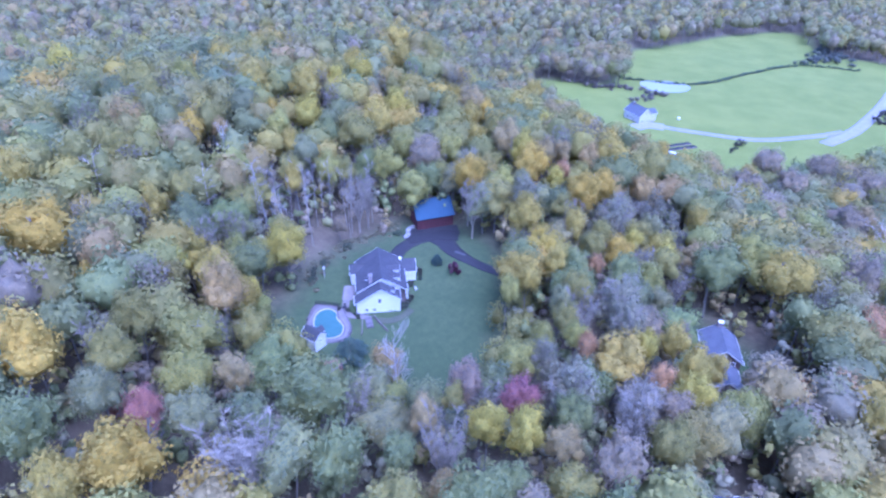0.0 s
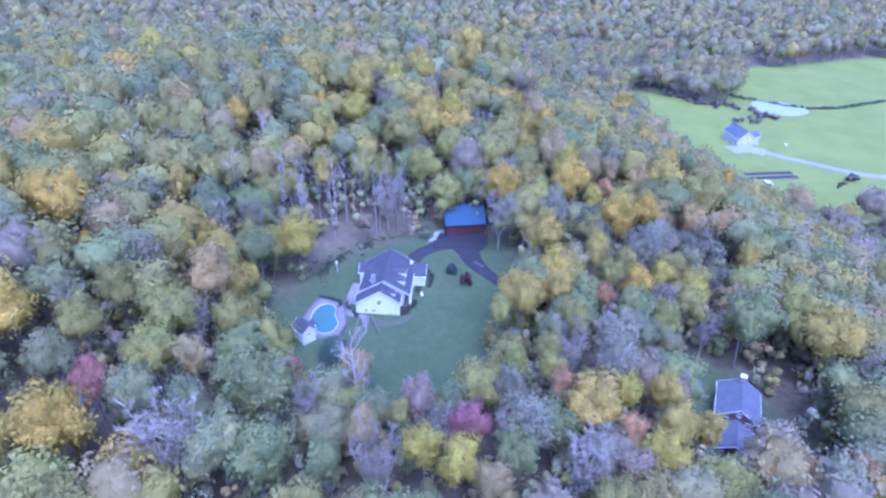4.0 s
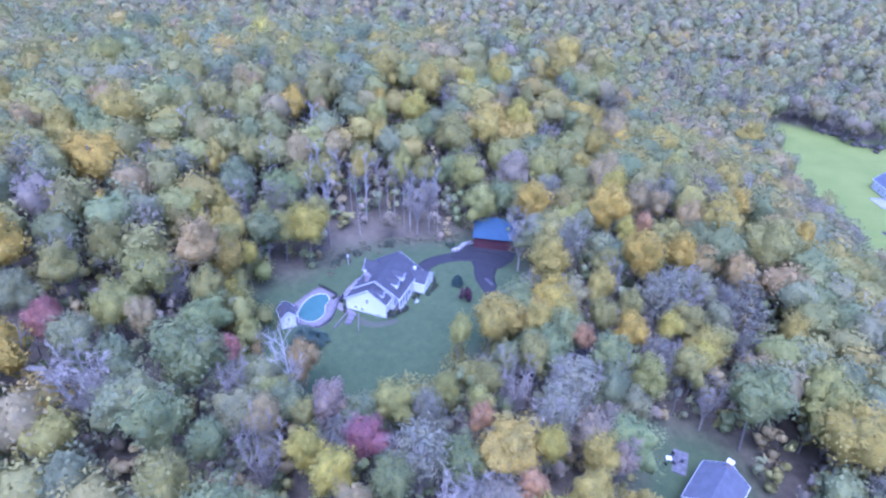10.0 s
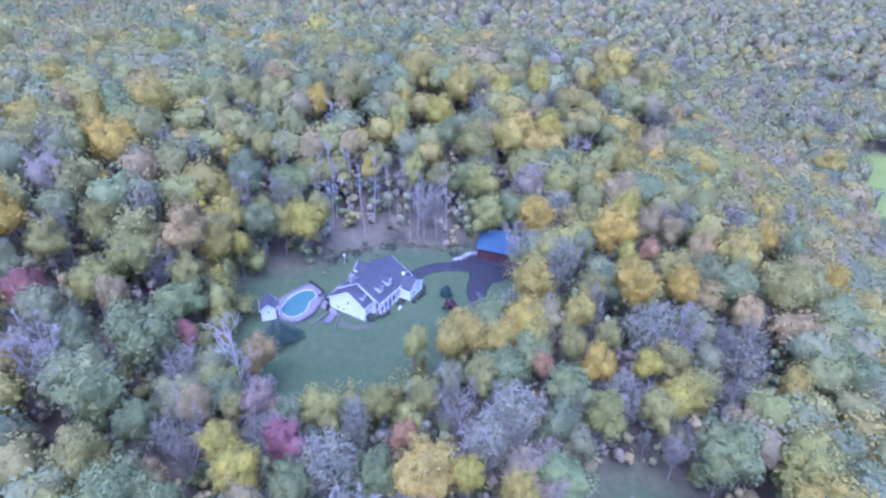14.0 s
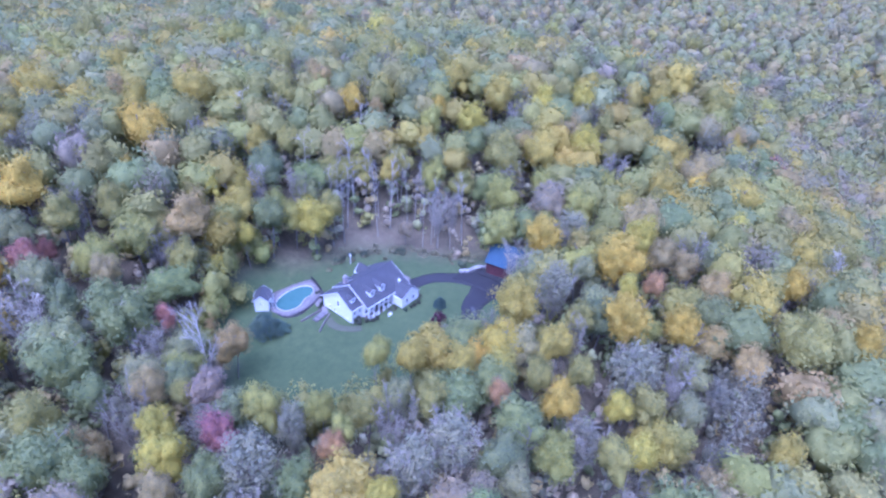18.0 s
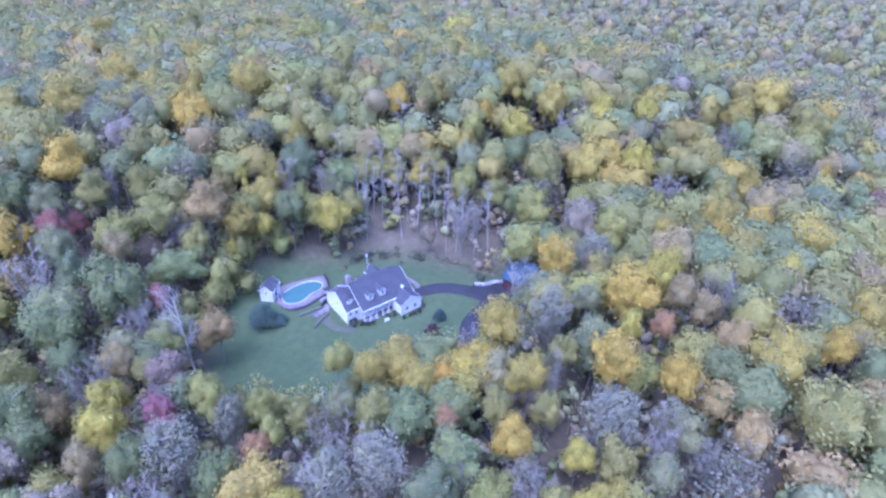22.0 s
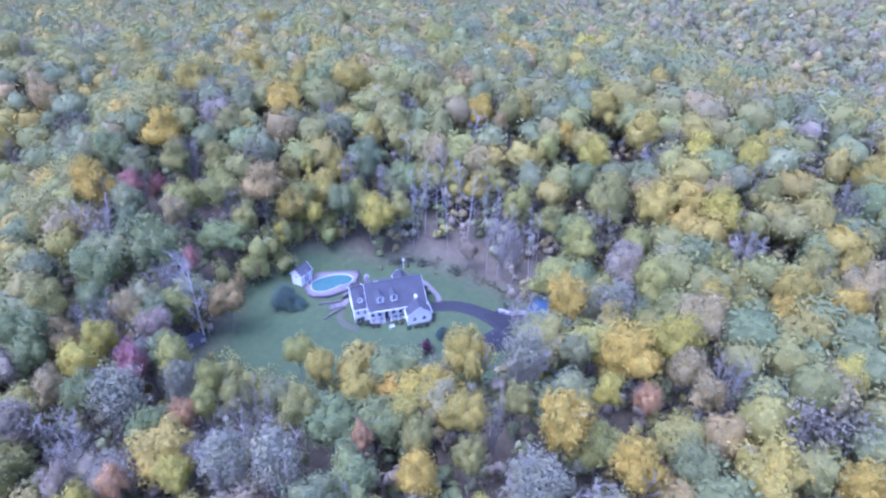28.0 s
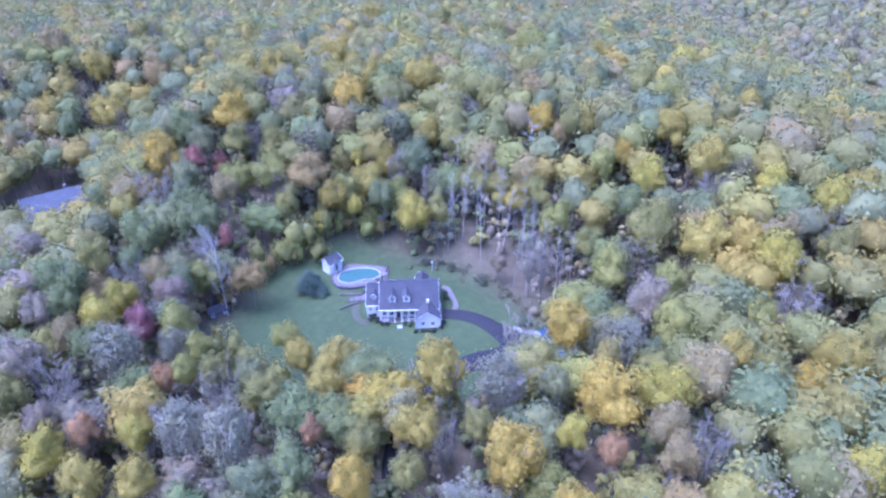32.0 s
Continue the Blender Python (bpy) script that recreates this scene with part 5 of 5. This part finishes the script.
conifer("spruce", -27.2, 7.4, 4.2, 6.6, (0.095, 0.13, 0.095), "broad blue-green spruce at the edge of the lawn", 2)
conifer("spruce", -23.6, 5.6, 2.0, 2.6, (0.09, 0.13, 0.09), "low green juniper beside the spruce", 3)
conifer("yew", 12.0, -16.4, 1.5, 3.2, (0.06, 0.09, 0.07), "small dark conical yew on the lawn", 4)
shrub_rng = random.Random(5)
SHRUBS = [(-7.6, -5.6, 1.5, 1.6), (-6.0, -7.4, 1.0, 1.1), (-4.6, -8.0, 0.8, 0.9), (-3.2, -8.1, 0.8, 0.9), (1.4, -8.0, 0.8, 0.8), (2.8, -8.3, 0.9, 0.9),
          (4.4, -11.0, 0.8, 0.8), (5.9, -11.1, 0.7, 0.7), (7.4, -11.1, 0.8, 0.8), (9.0, -11.0, 0.9, 0.9), (11.0, -9.6, 0.9, 1.0), (11.2, -7.6, 0.8, 0.8),
          (-11.2, 6.0, 0.9, 1.0), (-10.4, 7.2, 0.8, 0.9), (-8.2, 11.4, 1.0, 1.3), (-8.8, 9.2, 0.8, 1.0), (11.6, 2.6, 1.0, 1.0), (11.4, 5.0, 0.9, 0.9)]
for i, (x, y, r, tall) in enumerate(SHRUBS):
    bush("garden_shrub", x, y, r, tall, (0.07 + 0.03 * shrub_rng.random(), 0.095, 0.065), "rounded green shrub in the bed by the house", 20 + i, 160)
BEDS = [(4.5, 20.0), (6.6, 19.4), (9.6, 19.6), (13.2, 17.0), (21.5, 10.6), (33.0, -5.0)]
for i, (x, y) in enumerate(BEDS):
    bush("hedge_shrub", x, y, shrub_rng.uniform(1.0, 1.8), shrub_rng.uniform(1.0, 2.0), (0.12, 0.13 + 0.02 * shrub_rng.random(), 0.085), "loose olive-green shrub along the back of the lawn", 60 + i, 240)

# ---- small things ----
post = tagged(new("bird_house"), "white bird house on a tall post", "bird house")
post.matrix_basis = pose(7.1, 16.5, height_at(7.1, 16.5))
part("post", box(-0.06, -0.06, -0.3, 0.06, 0.06, 2.7), TRIM, post)
bh = part("house_box", box(-0.2, -0.2, 2.7, 0.2, 0.2, 3.25, 0.01), TRIM, post)
part("roof", prism([(-0.3, -0.28, 3.22), (0.3, -0.28, 3.22), (0, -0.28, 3.5)], (0, 0.56, 0)), TRIM, post)

bench = tagged(new("garden_bench"), "small white garden bench on the front lawn", "bench")
bench.matrix_basis = pose(0.0, -9.6, height_at(0, -9.6), 0, 0, 12)
for k in range(4):
    part("seat_slat", box(-0.65, -0.22 + 0.12 * k, 0.43, 0.65, -0.13 + 0.12 * k, 0.46), TRIM, bench)
for k in range(3):
    part("back_slat", box(-0.65, 0.26, 0.58 + 0.14 * k, 0.65, 0.29, 0.67 + 0.14 * k), TRIM, bench)
for x in (-0.6, 0.6):
    part("leg", box(x - 0.04, -0.24, -0.05, x + 0.04, -0.16, 0.62), TRIM, bench)
    part("leg", box(x - 0.04, 0.2, -0.05, x + 0.04, 0.3, 0.98), TRIM, bench)
    part("arm", box(x - 0.05, -0.26, 0.62, x + 0.05, 0.28, 0.66), TRIM, bench)

shed = tagged(new("garden_shed"), "dark weathered wooden shed under the trees", "shed")
shed.matrix_basis = pose(-49.8, -4.2, height_at(-49.8, -4.2), 0, 0, 35)
part("wall", prism([(-2.4, -1.7, -0.4), (-2.4, 1.7, -0.4), (-2.4, 1.7, 2.1), (-2.4, 0, 3.1), (-2.4, -1.7, 2.1)], (4.8, 0, 0)), WOOD, shed)
for s in (-1, 1):
    slab("roof", (-2.7, 0, 3.35), (2.7, 0, 3.35), (2.7, s * 2.1, 2.05), (-2.7, s * 2.1, 2.05), 0.12, SHINGLE, shed)
part("door", box(-0.6, -1.76, 0, 0.6, -1.7, 1.95, 0.01), WOOD, shed)
for x in (-1.6, 1.6):
    window(shed, (x, -1.7, 1.3), (0, -1, 0), 0.6, 0.6)

table = tagged(new("terrace_table"), "small round garden table on the terrace", "table")
table.matrix_basis = pose(-7.6, 9.9, height_at(-7.6, 9.9) + 0.06)
bm = bmesh.new()
bmesh.ops.create_cone(bm, cap_ends=True, segments=20, radius1=0.6, radius2=0.6, depth=0.05, matrix=Matrix.Translation((0, 0, 0.72)))
part("tabletop", bm, DARK, table)
part("pedestal", box(-0.06, -0.06, 0, 0.06, 0.06, 0.7), DARK, table)
for k in range(3):
    a = 2.1 * k
    chair = tagged(new("garden_chair"), "dark garden chair at the terrace table", "chair", "terrace chairs")
    cx, cy = -7.6 + 1.0 * math.cos(a), 9.9 + 1.0 * math.sin(a)
    chair.matrix_basis = pose(cx, cy, height_at(cx, cy) + 0.06, 0, 0, math.degrees(a) - 90)
    part("seat", box(-0.24, -0.24, 0.42, 0.24, 0.24, 0.46, 0.01), DARK, chair)
    part("backrest", box(-0.24, 0.2, 0.46, 0.24, 0.24, 0.92, 0.01), DARK, chair)
    for x in (-0.21, 0.21):
        for y in (-0.21, 0.21):
            part("leg", box(x - 0.02, y - 0.02, 0, x + 0.02, y + 0.02, 0.42), DARK, chair)


# ---- the neighbour's house in the wood ----
nb = tagged(new("neighbour_house"), "brown two-storey house with grey roof and white trim in the wood", "house")
NZ = height_at(-24, -89)
nb.matrix_basis = pose(-24.0, -88.8, NZ, 0, 0, 163.5)
part("wall", prism([(-5.4, -4.4, -0.6), (-5.4, 4.4, -0.6), (-5.4, 4.4, 5.0), (-5.4, 0, 7.9), (-5.4, -4.4, 5.0)], (10.8, 0, 0)), BROWN_SIDING, nb)
gable_roof("roof", nb, (-5.8, 0, 8.25), (5.8, 0, 8.25), ((0, -4.9, 0), 3.3), ((0, 4.9, 0), 3.3), ROOF_GREY)
for z in (1.5, 4.0):
    for y in (-2.4, 2.4):
        window(nb, (5.4, y, z), (1, 0, 0), 1.0, 1.3)
        window(nb, (-5.4, y, z), (-1, 0, 0), 1.0, 1.3)
    for x in (-3.6, -1.2, 1.2, 3.6):
        for s in (-1, 1):
            window(nb, (x, s * 4.4, z), (0, s, 0), 1.0, 1.3)
window(nb, (5.4, 0, 6.4), (1, 0, 0), 0.7, 0.8)
nch = part("chimney", box(-5.3, -0.6, 4.0, -4.3, 0.6, 9.4, 0.03), BRICK, nb)
part("cap", box(-5.4, -0.7, 9.4, -4.2, 0.7, 9.65, 0.03), TRIM, nch)
part("garage_wall", prism([(5.4, -3.6, -0.6), (5.4, 3.6, -0.6), (5.4, 3.6, 2.7), (5.4, 0, 4.7), (5.4, -3.6, 2.7)], (8.0, 0, 0)), BROWN_SIDING, nb)
gable_roof("garage_roof", nb, (5.45, 0, 5.0), (13.8, 0, 5.0), ((0, -4.0, 0), 2.3), ((0, 4.0, 0), 2.3), ROOF_GREY)
part("garage_door", box(8.0, -3.68, 0.0, 11.6, -3.6, 2.4, 0.01), TRIM, nb)
PATIO_STONE = surface("patio_stone", (0.17, 0.16, 0.155), (0.12, 0.115, 0.11), 1.0, 8.0, 0.9, per_object=0.2)
patio = tagged(new("patio"), "grey paved patio beside the brown house", "patio", kind="structure")
for i in range(6):
    for j in range(6):
        s = part("paving_slab", box(0.02, 0.02, -0.3, 1.05, 1.05, 0.08, 0.01), PATIO_STONE, patio)
        s.matrix_basis = pose(-19.6 + 1.08 * i, -83.4 + 1.08 * j, height_at(-17, -80.5), 0, 0, 0)
for k, (x, y, a) in enumerate(((-17.6, -80.6, 20), (-18.6, -79.0, 80), (-16.2, -82.2, 150), (-15.4, -80.0, 250))):
    ch = tagged(new("patio_chair"), "dark patio chair on the grey paving", "chair", "patio chairs")
    ch.matrix_basis = pose(x, y, height_at(-17, -80.5) + 0.09, 0, 0, a)
    part("seat", box(-0.35, -0.35, 0.36, 0.35, 0.35, 0.42, 0.01), DARK, ch)
    part("backrest", box(-0.35, 0.3, 0.42, 0.35, 0.36, 0.95, 0.01), DARK, ch)
    for lx in (-0.3, 0.3):
        for ly in (-0.3, 0.3):
            part("leg", box(lx - 0.03, ly - 0.03, 0, lx + 0.03, ly + 0.03, 0.36), DARK, ch)
pt = tagged(new("patio_table"), "white square patio table on the grey paving", "table")
pt.matrix_basis = pose(-17.0, -79.4, height_at(-17, -80.5) + 0.09, 0, 0, 15)
part("tabletop", box(-0.6, -0.6, 0.68, 0.6, 0.6, 0.73, 0.01), TRIM, pt)
for x in (-0.5, 0.5):
    for y in (-0.5, 0.5):
        part("leg", box(x - 0.03, y - 0.03, 0, x + 0.03, y + 0.03, 0.68), TRIM, pt)
ribbon("neighbour_drive", [(-37, -93), (-40, -99), (-46, -108), (-50, -122)], 3.4, 0.06, ASPHALT, "asphalt drive of the brown house", "driveway")


def cottage(name, x, y, turn, long, wide, eave, ridge, wall, roof, label, wing=0.0, zlift=0.0):
    """A plain house: gabled block, optional front wing, chimney, windows."""
    h = tagged(new(name), label, "house")
    h.matrix_basis = pose(x, y, height_at(x, y) + zlift, 0, 0, turn)
    part("wall", prism([(-long / 2, -wide / 2, -1.2), (-long / 2, wide / 2, -1.2), (-long / 2, wide / 2, eave), (-long / 2, 0, ridge - 0.4), (-long / 2, -wide / 2, eave)], (long, 0, 0)), wall, h)
    s = (ridge - eave) / (wide / 2)
    gable_roof("roof", h, (-long / 2 - 0.4, 0, ridge), (long / 2 + 0.4, 0, ridge), ((0, -wide / 2 - 0.5, 0), s * (wide / 2 + 0.5)), ((0, wide / 2 + 0.5, 0), s * (wide / 2 + 0.5)), roof)
    if wing:
        part("wing_wall", prism([(-long / 2 + 0.6, -wide / 2 - wing, -1.2), (-long / 2 + 6.6, -wide / 2 - wing, -1.2), (-long / 2 + 6.6, -wide / 2 - wing, eave), (-long / 2 + 3.6, -wide / 2 - wing, eave + 2.2), (-long / 2 + 0.6, -wide / 2 - wing, eave)], (0, wing + 1, 0)), wall, h)
        gable_roof("wing_roof", h, (-long / 2 + 3.6, -wide / 2 - wing - 0.4, eave + 2.6), (-long / 2 + 3.6, 0, eave + 2.6), ((-3.5, 0, 0), 2.6), ((3.5, 0, 0), 2.6), roof)
        window(h, (-long / 2 + 3.6, -wide / 2 - wing, eave * 0.55), (0, -1, 0), 1.8, 1.3, 2)
    for k in range(int(long // 3.2)):
        px = -long / 2 + 1.8 + 3.2 * k
        for side in (-1, 1):
            if wing and side < 0 and px < -long / 2 + 7.0:
                continue
            for z in ((1.6, 4.2) if eave > 4.5 else (1.6,)):
                window(h, (px, side * wide / 2, z), (0, side, 0), 1.0, 1.4)
    for side in (-1, 1):
        for py in (-wide / 4, wide / 4):
            window(h, (side * long / 2, py, 1.6), (side, 0, 0), 1.0, 1.4)
        window(h, (side * long / 2, 0, eave + 0.6), (side, 0, 0), 0.9, 1.1)
    c = part("chimney", box(long / 4, 0.4, eave, long / 4 + 0.9, 1.3, ridge + 1.1, 0.03), BRICK, h)
    part("cap", box(long / 4 - 0.08, 0.32, ridge + 1.1, long / 4 + 0.98, 1.38, ridge + 1.25), STONE, c)
    return h


ROOF_BLUEGREY = surface("blue_grey_shingles", (0.15, 0.17, 0.24), (0.11, 0.125, 0.18), 0.5, 5.0, 0.85, per_object=0.06)
PALE_SIDING = surface("cream_siding", (0.64, 0.62, 0.58), (0.54, 0.52, 0.49), 0.6, 8.0, 0.7, per_object=0.03)
cottage("farmhouse", 238, -168, 20, 15, 10, 5.2, 9.6, PALE_SIDING, ROOF_GREY, "cream farmhouse with grey roof beside the meadow", 4.5)
cottage("hill_house", -140.5, 69, 39, 20, 12.5, 5.4, 10.6, SIDING, ROOF_GREY, "large white house with grey roof among the trees", 5.0, -1.8)
cottage("village_house", 600, -545, 10, 13, 9, 5.0, 8.8, SIDING, ROOF_GREY, "white house with grey roof across the valley")
cottage("village_house", 640, -590, 70, 12, 9, 5.0, 8.8, SIDING, ROOF_GREY, "white house with grey roof across the valley")
cottage("village_house", 560, -575, 40, 11, 8, 4.0, 7.6, PALE_SIDING, ROOF_GREY, "cream house with grey roof across the valley")

cottage("roadside_house", -76, -69.5, 84, 12, 9, 4.6, 7.8, BROWN_SIDING, ROOF_BLUEGREY, "small brown house with a blue-grey roof in the wood")
play = tagged(new("playhouse"), "small white playhouse with an open dark doorway", "playhouse")
play.matrix_basis = pose(-68.2, -48.3, height_at(-68.2, -48.3), 0, 0, -75)
part("wall", prism([(-1.5, -1.2, -0.3), (1.5, -1.2, -0.3), (1.5, -1.2, 1.9), (0, -1.2, 2.8), (-1.5, -1.2, 1.9)], (0, 2.4, 0)), SIDING, play)
for s in (-1, 1):
    slab("roof", (0, -1.5, 3.0), (0, 1.5, 3.0), (s * 1.8, 1.5, 1.85), (s * 1.8, -1.5, 1.85), 0.1, TRIM, play)
    part("corner_post", box(s * 1.62 - 0.1, -2.2, -0.3, s * 1.62 + 0.1, -2.0, 1.9), TRIM, play)
part("doorway", box(-0.6, -1.26, 0, 0.6, -1.2, 1.7, 0.01), BARN_RED, play, "dark red doorway")

# ---- the farm in the valley ----
GRAVEL = surface("pale_gravel", (0.33, 0.315, 0.28), (0.25, 0.24, 0.21), 0.4, 4.0, 0.95)
ribbon("farm_drive", [(230, -172), (220, -184), (212, -200), (200, -232), (203, -270), (210, -296)], 5.0, 0.25, GRAVEL, "pale gravel farm drive beside the meadow", "drive")
ribbon("farm_yard", [(222, -160), (226, -170), (222, -180)], 11, 0.3, GRAVEL, "pale gravel yard in front of the farmhouse", "yard")
ribbon("valley_road", [(190, -270), (206, -297), (226, -322), (262, -362), (330, -430), (420, -520), (560, -600)], 8.0, 0.35, GRAVEL, "pale road along the valley", "road")
ribbon("farm_walk", [(233, -176), (240, -181), (248, -180), (252, -175)], 1.6, 0.25, PAVING, "curved pale walk beside the farmhouse", "path")
pond_edge = closed_curve([(318, -200), (322, -216), (314, -231), (303, -234), (293, -222), (294, -206), (303, -198)], 40)
bm = bmesh.new()
pz = max(height_at(v.x, v.y) for v in pond_edge) + 0.25
bm.faces.new([bm.verts.new((v.x, v.y, pz)) for v in pond_edge])
tagged(part("pond", bm, POND), "pale still farm pond in the meadow", "pond", kind="structure")


def thicket(name, points, per, spread, r, tall, hue, label, seed, leaves=60, size=0.2):
    """Scrub along a line that nobody could count: one joined mesh."""
    g = np.random.default_rng(seed)
    clouds = []
    for c in glide(points, per):
        x, y = c.x + g.normal() * spread, c.y + g.normal() * spread
        wide, high = r * g.uniform(0.6, 1.5), tall * g.uniform(0.4, 1.25)
        v, t, solid = dome(g, leaves, size + 0.05 * r, wide, high, 14, 1, 1.3)
        clouds.append((v + (x, y, height_at(x, y)), t, solid))
    me = joined_crowns(name, clouds, [np.array(hue) * g.uniform(0.85, 1.15) for _ in clouds], LEAF_FAR)
    tagged(new(name, me), label, "hedge", kind="stuff")


thicket("meadow_hedge", [(330, -188), (312, -240), (340, -300), (366, -356), (362, -380), (348, -404)], 2.2, 0.6, 1.8, 2.2, (0.10, 0.13, 0.08), "rough dark hedge between the two meadows", 1)
thicket("pond_scrub", [(322, -140), (305, -168), (298, -192), (285, -200), (272, -182)], 2.6, 4.5, 3.0, 4.0, (0.17, 0.15, 0.12), "tangled brown scrub round the pond", 2)
thicket("road_scrub", [(366, -366), (395, -400), (440, -450), (420, -420), (370, -400)], 2.6, 6.0, 4.0, 6.0, (0.12, 0.13, 0.10), "dark scrub at the end of the meadow", 3)
for i, (x, y, r, h) in enumerate(((190, -215, 4, 5), (180, -206, 2.4, 5), (226, -332, 5, 6), (238, -344, 4, 5))):
    bush("field_tree", x, y, r, h, (0.09, 0.09, 0.075), "small dark tree standing in the meadow", 90 + i, 300, "tree")
for k in range(2):
    bed = tagged(new("vegetable_bed"), "long dark vegetable bed in the farm meadow", "garden bed", "vegetable beds")
    bed.matrix_basis = pose(191 - 5 * k, -172 - 1.5 * k, height_at(190, -172), 0, 0, -75)
    part("frame", box(-14, -1.6, -0.6, 14, 1.6, 0.35, 0.05), WOOD, bed)
    part("soil", box(-13.8, -1.4, 0.3, 13.8, 1.4, 0.42), ASPHALT, bed)
cover = tagged(new("covered_boat"), "small boat under a white cover in the meadow", "boat")
cover.matrix_basis = pose(178, -168, height_at(178, -168), 0, 0, 30)
bm = bmesh.new()
bmesh.ops.create_uvsphere(bm, u_segments=16, v_segments=8, radius=1.0, matrix=Matrix.Translation((0, 0, 0.7)) @ Matrix.Diagonal((3.0, 1.1, 0.8, 1)))
part("cover", bm, TRIM, cover)
part("hull", prism([(-2.6, -0.8, -0.2), (2.2, -0.8, -0.2), (3.1, 0, 0.1), (2.2, 0.8, -0.2), (-2.6, 0.8, -0.2)], (0, 0, 0.8)), WOOD, cover)
bale = tagged(new("hay_bale"), "white wrapped hay bale in the meadow", "bale")
bale.matrix_basis = pose(236, -196, height_at(236, -196))
bm = bmesh.new()
bmesh.ops.create_cone(bm, cap_ends=True, segments=20, radius1=0.8, radius2=0.8, depth=1.4, matrix=Matrix.Translation((0, 0, 0.75)) @ Matrix.Rotation(radians(90), 4, "X"))
bmesh.ops.bevel(bm, geom=bm.edges[:], offset=0.06, segments=1, affect="EDGES")
part("wrap", bm, TRIM, bale)

thicket("lawn_brush", [(2, 20.5), (8, 21.5), (13, 18.5), (19, 15), (26, 9.5), (33, 2), (40, -4)], 0.7, 1.7, 1.0, 0.75, (0.20, 0.19, 0.11), "low brown and olive brush where lawn meets wood", 5)
NORTH_EDGE = [(-10, 38), (-16, 37), (-24, 35), (-32, 29), (-38, 20), (-44, 10)]
NORTH_EDGE = [(x * 0.95 - 0.4, y * 0.93) for x, y in NORTH_EDGE]
thicket("edge_saplings", NORTH_EDGE, 2.4, 2.2, 3.0, 12.5, (0.28, 0.268, 0.072), "olive saplings along the edge of the wood", 8, 260, 0.14)
thicket("lime_saplings", NORTH_EDGE, 4.0, 2.4, 2.6, 8.5, (0.31, 0.318, 0.08), "yellow-green saplings along the edge of the wood", 9, 220, 0.14)
thicket("russet_saplings", NORTH_EDGE, 4.8, 2.4, 2.6, 9.5, (0.37, 0.275, 0.10), "russet saplings along the edge of the wood", 10, 220, 0.14)
SOUTH_EDGE = [(17, -39.5), (9, -41), (0, -39.5), (-8, -37.5), (-16, -35.5), (-26, -33), (-36, -29), (-43, -25)]
thicket("south_saplings", SOUTH_EDGE, 1.9, 1.6, 3.2, 13.0, (0.30, 0.278, 0.08), "olive and yellow saplings on the lawn's southern edge", 13, 300, 0.12)
thicket("south_brush", SOUTH_EDGE, 2.6, 1.8, 2.8, 8.0, (0.27, 0.26, 0.12), "sage-green brush on the lawn's southern edge", 14, 240, 0.12)
